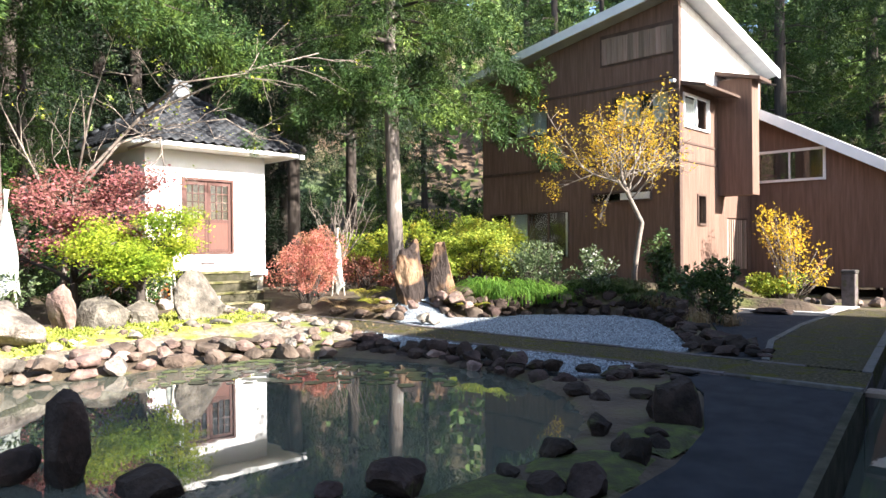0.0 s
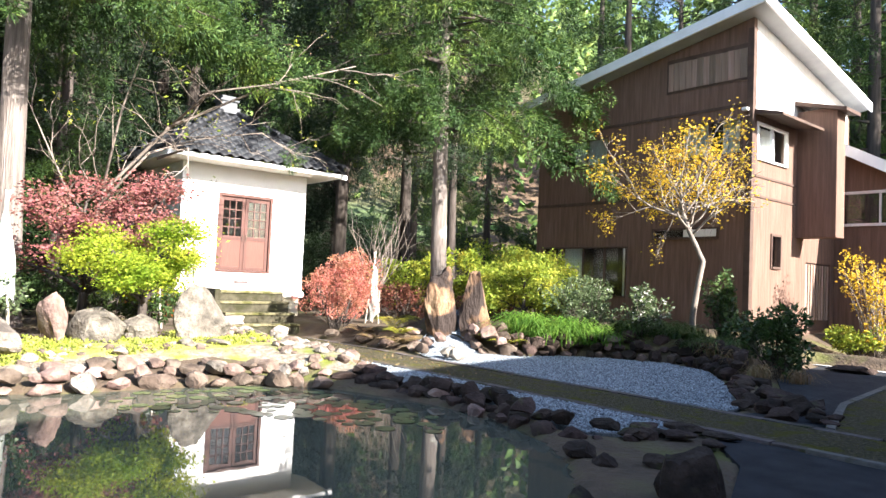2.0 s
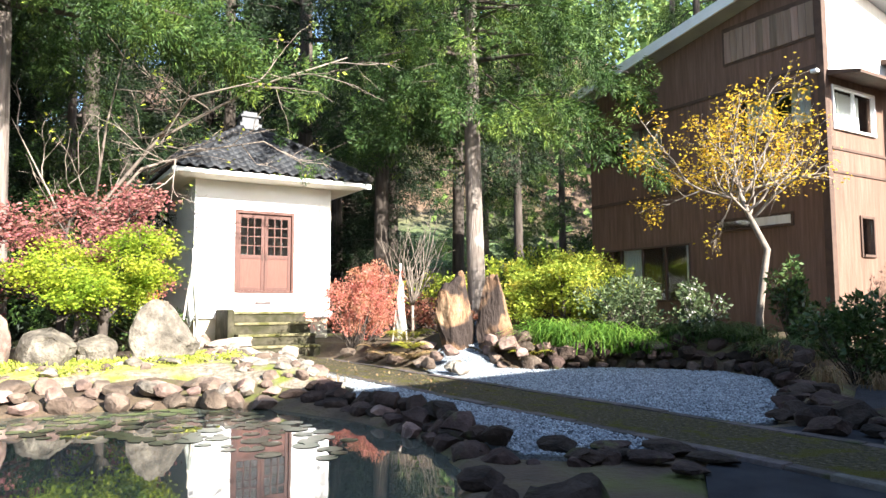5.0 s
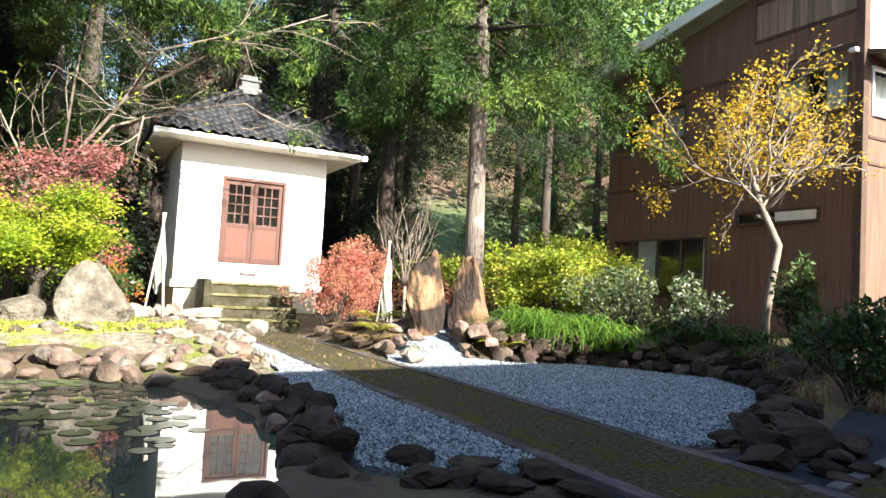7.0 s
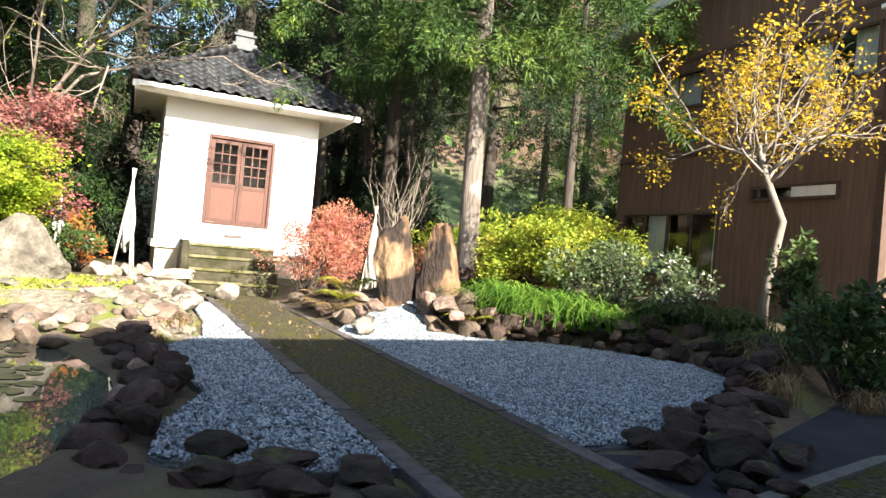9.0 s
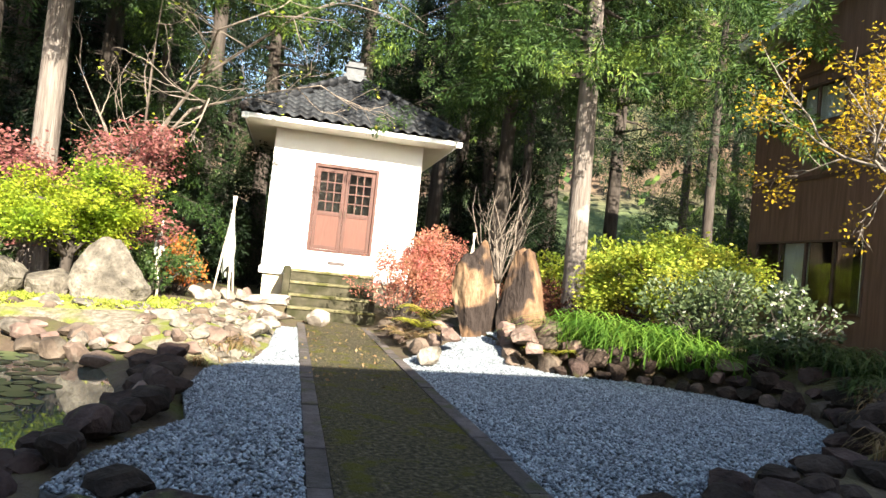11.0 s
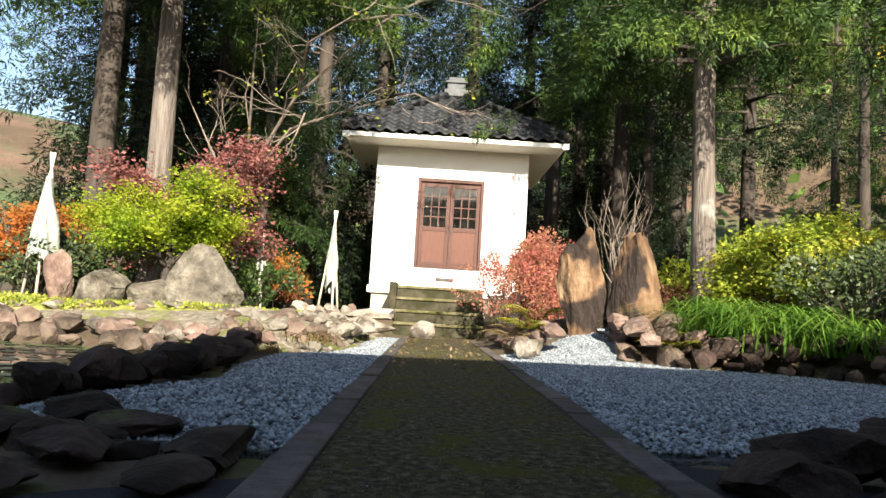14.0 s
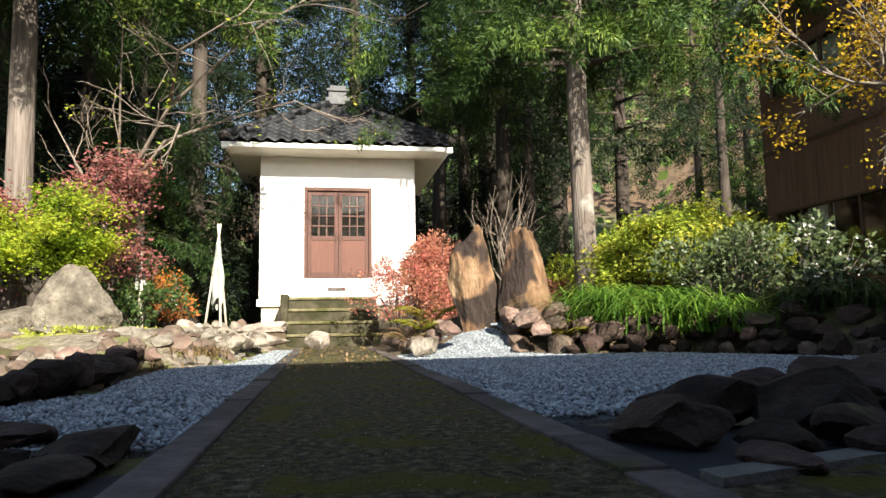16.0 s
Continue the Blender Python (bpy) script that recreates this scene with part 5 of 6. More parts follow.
CEDARS = []
for k, (z0, h, r0, nb, pb, mat, size) in enumerate(((5.5, 17, 4.3, 95, 15, CEDAR, 0.85), (6.8, 22, 2.7, 52, 10, CEDARSHADE, 1.05), (5.6, 20, 2.9, 54, 10, CEDARSHADE, 1.05), (8.0, 24, 2.6, 48, 10, CEDARSHADE, 1.05),
                                                    (1.5, 17, 2.6, 60, 12, CEDAR, 0.92), (6.2, 18, 3.6, 80, 13, CEDAR, 0.85), (0.6, 9, 2.5, 44, 9, CEDARSHADE, 1.05))):
    rng = np.random.default_rng(40 + k)
    crown, runs = cedar_crown(rng, z0, h, r0, nb, pb, size, SPRAY if k in (0, 5) else COARSE)
    if k == 5:  # long low boughs reaching out toward the pond and the roof
        for (ex, ey, ez), n0 in (((1.9, 4.0, 5.5), 34), ((2.3, 2.8, 5.9), 30), ((0.9, 3.4, 6.3), 26), ((2.6, 0.8, 6.4), 24)):
            u = rng.uniform(0.45, 1.05, n0)
            p = np.stack([ex * u, ey * u, ez + 0.9 * (1 - u)], -1) + rng.normal(0, 0.3, (n0, 3)) * (1, 1, 0.6)
            d = np.stack([np.full(n0, ex), np.full(n0, ey), np.full(n0, -2.2)], -1) / 3 + rng.normal(0, 0.5, (n0, 3))
            crown = np.concatenate([crown, place(SPRAY, p, frames_from(d, rng), 0.8 * rng.uniform(0.6, 1.2, n0))])
            runs.append(([(0, 0, ez + 0.9), (ex * 0.5, ey * 0.5, ez + 0.6), (ex, ey, ez)], [0.06, 0.045, 0.015]))
    # background trunks take the dark bark, so their shade is painted in
    trunk = tubes_mesh("trunk", [trunk_run(h, 0.24, rng)], BARK if k in (0, 5) else DARKBARK, 12)
    CEDARS.append((trunk, tubes_mesh("branchwork", runs, DARKBARK, 4), quads_mesh("crown", crown, mat, 3)))


def cedar(x, y, kind_no, turn, size=1.0, label="tall cedar with bare lower trunk and drooping green sprays", group="cedars behind the shrine", lean=(0, 0)):
    t = thing("cedar_tree", (x, y, ground_at(x, y)), label, "tree", group)
    t.matrix_world = pose(x, y, ground_at(x, y), lean[0], lean[1], turn) @ Matrix.Scale(size, 4)
    for name, me in zip(("trunk", "branchwork", "crown"), CEDARS[kind_no]):
        part(name, me, None, t)
    return t


cedar(-13.75, 15.75, 0, 20, 1.0, "tall cedar with a straight grey trunk beside the standing stones", "cedars in the garden", lean=(0, -0.6))
cedar(-13.3, 5.0, 5, 0, 1.0, "tall cedar with a pale patched trunk behind the maples", "cedars in the garden")
cedar(-13.9, 3.6, 1, 80, 1.05, "tall dark-trunked cedar behind the maples", "cedars in the garden")
# the three with negative y stand unseen, added to block southern skylight
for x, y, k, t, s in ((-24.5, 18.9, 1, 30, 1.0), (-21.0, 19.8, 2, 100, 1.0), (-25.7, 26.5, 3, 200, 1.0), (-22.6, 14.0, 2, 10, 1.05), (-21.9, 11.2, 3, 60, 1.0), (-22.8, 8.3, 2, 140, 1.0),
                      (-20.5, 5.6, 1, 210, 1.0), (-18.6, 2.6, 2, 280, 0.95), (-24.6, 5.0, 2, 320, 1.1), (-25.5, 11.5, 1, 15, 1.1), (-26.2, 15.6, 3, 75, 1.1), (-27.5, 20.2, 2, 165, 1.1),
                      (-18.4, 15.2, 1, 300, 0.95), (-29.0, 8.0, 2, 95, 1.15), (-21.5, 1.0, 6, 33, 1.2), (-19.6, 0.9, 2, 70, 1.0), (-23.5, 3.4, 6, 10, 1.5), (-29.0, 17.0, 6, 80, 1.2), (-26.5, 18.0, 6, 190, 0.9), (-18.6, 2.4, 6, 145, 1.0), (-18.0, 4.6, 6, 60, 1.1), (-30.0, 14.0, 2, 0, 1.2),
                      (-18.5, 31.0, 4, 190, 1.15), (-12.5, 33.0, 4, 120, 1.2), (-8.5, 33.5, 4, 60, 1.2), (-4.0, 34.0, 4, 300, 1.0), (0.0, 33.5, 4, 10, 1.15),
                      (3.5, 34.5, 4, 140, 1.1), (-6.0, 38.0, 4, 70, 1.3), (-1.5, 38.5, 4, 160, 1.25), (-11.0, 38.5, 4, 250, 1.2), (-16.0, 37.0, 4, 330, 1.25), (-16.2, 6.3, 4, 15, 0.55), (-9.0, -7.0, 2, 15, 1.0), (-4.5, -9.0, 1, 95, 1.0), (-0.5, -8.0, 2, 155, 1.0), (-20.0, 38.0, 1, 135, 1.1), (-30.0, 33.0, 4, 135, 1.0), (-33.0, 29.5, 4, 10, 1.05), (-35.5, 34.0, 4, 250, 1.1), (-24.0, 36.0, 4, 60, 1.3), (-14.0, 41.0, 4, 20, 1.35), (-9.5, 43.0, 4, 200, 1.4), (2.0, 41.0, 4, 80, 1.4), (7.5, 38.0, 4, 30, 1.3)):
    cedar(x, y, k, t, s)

# young trees added as a dark screen, painting shade between the trunks
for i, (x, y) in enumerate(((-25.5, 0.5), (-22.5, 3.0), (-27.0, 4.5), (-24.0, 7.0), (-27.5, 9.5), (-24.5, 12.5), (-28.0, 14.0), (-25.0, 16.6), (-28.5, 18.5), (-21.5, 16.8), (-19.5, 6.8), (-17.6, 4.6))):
    cedar(x, y, 6, 47 * i, (0.8, 1.0, 0.9)[i % 3], "young cedar added to fill in the wood's dark shade", "young cedars")

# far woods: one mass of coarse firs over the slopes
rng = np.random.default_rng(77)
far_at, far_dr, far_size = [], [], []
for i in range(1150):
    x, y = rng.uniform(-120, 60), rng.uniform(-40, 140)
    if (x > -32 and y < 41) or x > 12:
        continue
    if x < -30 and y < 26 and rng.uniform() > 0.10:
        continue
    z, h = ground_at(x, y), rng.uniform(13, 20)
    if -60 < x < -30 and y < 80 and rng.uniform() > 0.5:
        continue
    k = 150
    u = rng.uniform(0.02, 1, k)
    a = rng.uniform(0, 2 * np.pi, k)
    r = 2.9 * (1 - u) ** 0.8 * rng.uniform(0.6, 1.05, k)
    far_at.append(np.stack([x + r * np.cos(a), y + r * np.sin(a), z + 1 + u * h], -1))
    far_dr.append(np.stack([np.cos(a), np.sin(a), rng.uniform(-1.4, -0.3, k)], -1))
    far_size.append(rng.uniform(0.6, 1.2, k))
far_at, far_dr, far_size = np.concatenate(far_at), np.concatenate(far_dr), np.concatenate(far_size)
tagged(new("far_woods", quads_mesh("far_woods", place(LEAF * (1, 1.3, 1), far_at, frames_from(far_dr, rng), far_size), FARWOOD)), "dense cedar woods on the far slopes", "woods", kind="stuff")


def grow(rng, start, direction, length, radius, levels, spread=0.6, lift=0.15, splits=3, wander=0.25):
    """A branching skeleton: tube runs and the twig ends, from a first limb."""
    runs, tips = [], []
    todo = [(np.array(start, float), np.array(direction, float), length, radius, levels)]
    while todo:
        p, d, ln, r, lv = todo.pop()
        d = d / np.linalg.norm(d)
        pts, dd = [p], d
        k = 4
        for i in range(k):
            dd = dd + rng.normal(0, wander / k ** 0.5, 3) + np.array([0, 0, lift / k])
            dd /= np.linalg.norm(dd)
            pts.append(pts[-1] + dd * ln / k)
        end = r * 0.6 if lv else r * 0.3
        runs.append((pts, [r + (end - r) * i / k for i in range(k + 1)]))
        if lv == 0:
            tips += [pts[2], pts[3], pts[4]]
            continue
        for j in range(splits + (rng.uniform() < 0.4)):
            a = rng.normal(0, spread, 3)
            i = k if j == 0 else rng.integers(2, k + 1)
            nd = dd + a * (0.6 if j == 0 else 1.0)
            todo.append((pts[i], nd, ln * rng.uniform(0.6, 0.85), r * (0.68 if j == 0 else 0.5), lv - 1))
    return runs, np.array(tips)


def leafy(tips, rng, per_tip, spread, size, mat, template=LEAF, flat=0.4):
    at = np.repeat(tips, per_tip, 0) + rng.normal(0, spread, (len(tips) * per_tip, 3))
    d = rng.normal(size=at.shape)
    d[:, 2] = d[:, 2] * flat - 0.25
    return quads_mesh("leaves", place(template, at, frames_from(d, rng), size * rng.uniform(0.6, 1.3, len(at))), mat)


def tree(name, at, label, category, runs, bark, tips, per_tip, spread, size, mat, seed, group="", template=LEAF, flat=0.4, sides=6):
    rng = np.random.default_rng(seed)
    t = thing(name, at, label, category, group)
    part("branchwork", tubes_mesh("branches", runs, bark, sides), bark, t)
    if per_tip:
        part("foliage", leafy(tips, rng, per_tip, spread, size, mat, template, flat), mat, t)
    return t


def layered_maple(x, y, seed, height, reach, mat, bark, label, per_tip=40, leaf=0.078, trunk=0.09, centre=(0, 0)):
    """A low spreading maple with foliage in flat tiers."""
    rng = np.random.default_rng(seed)
    runs, tips = [], []
    z = ground_at(x, y)
    base = [(0, 0, -0.1), (0.03, 0.02, height * 0.2), (-0.02, 0.05, height * 0.4)]
    runs.append((base, [trunk, trunk * 0.85, trunk * 0.7]))
    for k in range(9):
        a = 2 * math.pi * k / 9 + rng.uniform(-0.3, 0.3)
        d = (math.cos(a) + centre[0], math.sin(a) + centre[1], rng.uniform(0.25, 0.95))
        r, t = grow(rng, base[1 + k % 2], d, reach * rng.uniform(0.36, 0.5), trunk * 0.5, 2, 0.55, 0.10, 3, 0.25)
        runs += r
        tips.append(t)
    tips = np.concatenate(tips)
    keep = tips[:, 2] > height * 0.22
    return tree("maple", (x, y, z), label, "maple", runs, bark, tips[keep], per_tip, (0.16, 0.16, 0.07), leaf, mat, seed + 1, flat=0.25)


layered_maple(-10.2, 6.45, 11, 3.1, 1.1, YGLEAF, DARKBARK, "yellow-green maple with tiers of small leaves", 95, 0.056)
layered_maple(-12.1, 6.0, 13, 3.4, 1.95, REDLEAF, DARKBARK, "dusky red maple with spreading flat tiers", 38, centre=(0.1, 0.2))
layered_maple(-12.6, 2.95, 17, 2.1, 1.2, ORANGELEAF, DARKBARK, "orange-red maple behind the bank", 26)


def round_bush(x, y, w, h, mat, seed, label, name="shrub", category="shrub", leaf=0.06, count=5000, twigs=40, bark=DARKBARK, depth=None, template=LEAF, group="", core=0.45, z=None, lumps=16, blossoms=0):
    """A dense bush: twigs from the ground and leaves in uneven lumps with gaps."""
    rng = np.random.default_rng(seed)
    depth = depth or w
    z = ground_at(x, y) if z is None else z
    t = thing(name, (x, y, z), label, category, group)
    c = np.stack([rng.normal(0, 0.25, lumps), rng.normal(0, 0.25, lumps), rng.uniform(0.25, 0.88, lumps)], -1)
    rr = rng.uniform(0.10, 0.27, lumps)
    which = rng.integers(0, lumps, count)
    d = rng.normal(size=(count, 3))
    d /= np.linalg.norm(d, axis=1, keepdims=True)
    p = c[which] + d * (rr[which] * rng.uniform(core, 1.12, count) ** 0.6)[:, None]
    p[:, 2] = np.maximum(p[:, 2], 0.05 + 0.1 * rng.uniform(size=count))
    p *= (w, depth, h)
    d[:, 2] = d[:, 2] * 0.6 + 0.1
    part("foliage", quads_mesh("leaves", place(template, p, frames_from(d + rng.normal(0, 0.6, d.shape), rng), leaf * rng.uniform(0.6, 1.35, count)), mat), mat, t)
    runs = []
    for i in range(twigs):
        q = p[rng.integers(0, count)]
        b = np.array([rng.normal(0, 0.05 * w), rng.normal(0, 0.05 * w), -0.05])
        m = b + (q - b) * 0.5 + rng.normal(0, 0.04, 3)
        runs.append(([b, m, q], [0.014, 0.010, 0.004]))
    part("twig_mass", tubes_mesh("twigs", runs, bark, 4), bark, t)
    if blossoms:
        q = p[rng.integers(0, count, blossoms)] * 1.04
        v = np.concatenate([place(LEAF * (1, 1.5, 1), q, frames_from(rng.normal(size=q.shape), rng), 0.036 * rng.uniform(0.7, 1.3, blossoms)) for _ in range(4)])
        part("blossom", quads_mesh("blossom", v, BLOSSOM), BLOSSOM, t, "small white blossoms")["kind"] = "stuff"
    return t


round_bush(-13.5, 12.5, 1.3, 1.85, FIRELEAF, 21, "scarlet autumn bush beside the shrine steps", leaf=0.05, count=13000, lumps=30, twigs=40, bark=DARKBARK)
round_bush(-12.75, 11.72, 1.25, 1.5, FIRELEAF, 22, "pink and scarlet bush leaning over the path's end", leaf=0.05, count=8500, lumps=26, twigs=40, bark=DARKBARK)
# planted bed below the house
layered_maple(-10.4, 15.7, 23, 1.75, 1.3, HEDGELEAF, DARKBARK, "yellowing green shrub spreading in tiers behind the grasses", 58, 0.072, 0.06)
layered_maple(-11.7, 17.4, 24, 2.3, 1.6, HEDGELEAF, DARKBARK, "yellowing green shrub in tiers by the cedar", 50, 0.08, 0.07)
round_bush(-15.0, 18.4, 3.0, 2.5, HEDGELEAF, 25, "yellowing hedge in the sun behind the cedar", leaf=0.11, count=6500)
round_bush(-17.6, 17.6, 2.4, 2.0, HEDGELEAF, 26, "yellow-green shrub behind the cedar", leaf=0.11, count=4500)
round_bush(-14.8, 21.0, 2.4, 3.0, GREENLEAF, 27, "dark evergreen shrub beside the house", leaf=0.10, count=5000)
round_bush(-9.0, 15.9, 1.5, 1.15, GREYLEAF, 28, "grey-green camellia shrub in the bed", leaf=0.075, count=2600)
round_bush(-8.15, 15.6, 1.3, 1.0, GREYLEAF, 29, "grey-green leafy shrub in the bed", leaf=0.075, count=1900)
round_bush(-7.1, 15.95, 0.85, 1.0, GREYLEAF, 30, "pale flowering shrub in the bed", leaf=0.08, count=1800, blossoms=150)
round_bush(-5.85, 17.1, 0.62, 1.45, GREENLEAF, 31, "dark upright evergreen shrub", leaf=0.09, count=1700)
round_bush(-4.0, 15.7, 0.85, 1.3, GREENLEAF, 32, "dark glossy evergreen shrub at the bed's corner", leaf=0.10, count=2200)
round_bush(-5.0, 16.7, 0.8, 0.7, GREENLEAF, 33, "low dark evergreen shrub in the bed", leaf=0.09, count=1300)
round_bush(-11.0, 4.2, 1.4, 1.2, GREYLEAF, 34, "grey-green shrub on the bank", leaf=0.08, count=3000)
round_bush(-12.3, 7.3, 1.0, 0.9, GREENLEAF, 35, "green shrub behind the big boulder", leaf=0.08, count=2200)
round_bush(-13.2, 7.6, 1.1, 1.1, ORANGELEAF, 36, "small orange shrub near the shrine wall", leaf=0.07, count=1300)
round_bush(-12.6, 4.2, 1.6, 1.3, GREENLEAF, 37, "dark green shrub under the maples", leaf=0.08, count=3200)
round_bush(-14.6, 7.0, 1.6, 1.3, GREENLEAF, 38, "dark green shrub beside the shrine", leaf=0.08, count=2800)
round_bush(-4.75, 22.7, 1.5, 2.6, YELLOWLEAF, 39, "golden shrub in front of the wing", leaf=0.09, count=1700, twigs=70, bark=PALEBARK)
round_bush(-5.1, 22.5, 1.6, 0.9, HEDGELEAF, 40, "low yellow-green shrub under the wing", leaf=0.09, count=2200)

for i, (x, y, w, h) in enumerate(((-14.4, 15.0, 1.8, 1.0), (-12.4, 14.9, 1.6, 0.8), (-15.6, 13.6, 1.6, 1.1), (-12.0, 16.0, 1.4, 0.9), (-16.6, 16.0, 1.8, 1.2))):
    round_bush(x, y, w, h, BROWNLEAF, 140 + i, "low rusty undergrowth in the shade of the cedars", leaf=0.08, count=1800, group="undergrowth")


def tuft(x, y, w, h, mat, seed, label, count=260, blade=0.035, name="grass_clump", category="grass", group=""):
    """A clump of arching strap leaves."""
    rng = np.random.default_rng(seed)
    t = thing(name, (x, y, ground_at(x, y)), label, category, group)
    b = np.stack([rng.normal(0, w * 0.2, count), rng.normal(0, w * 0.2, count), np.full(count, -0.03)], -1)
    a = rng.uniform(0, 2 * np.pi, count)
    out = np.stack([np.cos(a), np.sin(a), 0 * a], -1) * (w * rng.uniform(0.25, 0.9, count))[:, None]
    hh = h * rng.uniform(0.55, 1.1, count)
    side = np.stack([-np.sin(a), np.cos(a), 0 * a], -1) * blade
    quads = []
    prev = None
    steps_ = (0, 0.35, 0.65, 0.9, 1.05)
    for i, u in enumerate(steps_):
        c = b + out * (u * u * 1.1)
        c[:, 2] += hh * (2.5 * u - 2.05 * u * u)
        wdt = side * (1.0, 1.0, 0.85, 0.55, 0.05)[i]
        if prev is not None:
            quads.append(np.stack([prev[0], prev[1], c + wdt, c - wdt], 1))
        prev = (c - wdt, c + wdt)
    v = np.concatenate(quads).reshape(-1, 3)
    part("tuft", quads_mesh("blades", v, mat), mat, t)
    return t


for i, (x, y, w, h) in enumerate(((-8.75, 13.95, 0.9, 0.5), (-8.45, 14.35, 1.15, 0.62), (-8.15, 14.8, 1.0, 0.58), (-7.8, 15.2, 0.85, 0.45))):
    tuft(x, y, w * 1.25, h * 1.2, GRASSLEAF, 60 + i, "bright green clump of arching strap leaves", 190, 0.010, group="bed grasses")
# clumps at the bed's shaded end take a dark leaf to paint that shade
for i, (x, y, w, h) in enumerate(((-7.2, 15.85, 0.6, 0.34), (-6.5, 16.3, 0.55, 0.3), (-5.6, 16.3, 0.55, 0.3), (-6.0, 16.1, 0.4, 0.25), (-6.9, 16.2, 0.7, 0.4), (-6.3, 16.7, 0.7, 0.4), (-5.4, 16.0, 0.6, 0.36), (-4.9, 15.8, 0.6, 0.36), (-5.2, 16.5, 0.7, 0.4), (-7.6, 15.9, 0.5, 0.34), (-7.0, 16.9, 0.7, 0.4))):
    tuft(x, y, w * 1.2, h * 1.1, GREENLEAF, 66 + i, "short green grass clump in the bed, darkened for shade", 130, 0.010, group="bed grasses")
for i, (x, y, w, h) in enumerate(((-4.4, 14.9, 0.45, 0.5), (-3.7, 14.3, 0.4, 0.4), (-5.2, 15.7, 0.45, 0.4), (-3.5, 15.3, 0.45, 0.4))):
    tuft(x, y, w, h, DRYLEAF, 80 + i, "dry tawny grass clump among the stones", 110, 0.005, group="dry grasses")

for i, (x, y, w, h) in enumerate(((-7.5, 8.95, 0.6, 0.20), (-7.9, 9.0, 0.5, 0.18), (-8.3, 9.05, 0.5, 0.2), (-6.9, 8.8, 0.4, 0.16))):
    tuft(x, y, w, h, DRYLEAF, 90 + i, "broken dry reeds in the empty basin", 40, 0.007, "reed_clump", "reeds", "dry reeds")


def fern(x, y, reach, fronds, mat, seed, label, lift=0.6):
    """Fronds with paired leaflets, arching from one crown."""
    rng = np.random.default_rng(seed)
    t = thing("fern", (x, y, ground_at(x, y)), label, "fern", "ferns")
    v, k = [], 13
    for f in range(fronds):
        a = rng.uniform(0, 2 * math.pi)
        h = np.array([math.cos(a), math.sin(a), 0])
        s = np.array([-h[1], h[0], 0])
        ln = reach * rng.uniform(0.7, 1.1)
        for i in range(k):
            u = 0.12 + 0.88 * i / (k - 1)
            p = h * ln * u + np.array([0, 0, ln * lift * (1.7 * u - 1.35 * u * u)])
            w = ln * 0.26 * math.sin(math.pi * (0.12 + 0.86 * u)) + 0.01
            for sg in (-1, 1):
                d = s * sg + h * 0.35 - np.array([0, 0, 0.25])
                for tt, ww in ((0, 0.02), (0.5, 0.022), (1, 0), (0.5, -0.022)):
                    v.append(p + d * w * tt + h * ww * ln * 1.6)
    part("frond_mass", quads_mesh("fronds", np.array(v), mat), mat, t)


fern(-10.7, 11.95, 0.62, 16, FERNLEAF, 91, "yellow-green fern at the foot of the standing stones", 0.9)
fern(-10.2, 11.75, 0.5, 14, FERNLEAF, 92, "yellow fern beside the path")
fern(-9.9, 11.55, 0.5, 16, DRYLEAF, 93, "rusty fern beside the path")
fern(-10.9, 11.6, 0.5, 14, DRYLEAF, 94, "rusty fern near the scarlet bush")
fern(-9.1, 13.3, 0.5, 14, FERNLEAF, 95, "yellow-green fern among the stones")
fern(-8.7, 13.45, 0.5, 14, FERNLEAF, 96, "yellow-green fern among the edging stones")
fern(-11.6, 11.75, 0.5, 12, DRYLEAF, 97, "rusty fern near the scarlet bush")

# yellow tree before the house
rng = np.random.default_rng(5)
runs = [([(0, 0, -0.1), (0.0, 0, 0.5), (0.10, 0, 1.15), (0.22, 0.0, 1.75), (0.05, -0.02, 2.1), (-0.14, 0.0, 2.45), (-0.36, 0.0, 3.0)], [0.085, 0.075, 0.07, 0.064, 0.06, 0.056, 0.05])]
tips = []
for k in range(12):
    a = k * 2.4 + rng.uniform(-0.3, 0.3)
    d = (math.cos(a) * 1.0 - 0.22, math.sin(a) * 0.8, rng.uniform(0.15, 0.85))
    u = k / 11
    r, tp = grow(rng, (-0.10 - 0.26 * u, 0.0, 2.35 + 0.65 * u), d, rng.uniform(0.75, 1.1), 0.030, 3, 0.5, 0.12, 3, 0.3)
    runs += r
    tips.append(tp)
tips = np.concatenate(tips)
pick = rng.uniform(size=len(tips)) < np.clip(0.34 + 0.18 * (tips[:, 2] - 3.4) - 0.16 * tips[:, 0], 0.08, 0.75)
tree("golden_tree", (-6.8, 17.5, 0.42), "slender tree with pale branches and sparse golden leaves", "tree", runs, PALEBARK, tips[pick], 8, 0.10, 0.074, YELLOWLEAF, 6, sides=5)

# bare-branched tree reaching over the shrine roof
rng = np.random.default_rng(9)
BX, BY, BZ = -13.9, 6.35, ground_at(-13.9, 6.35)
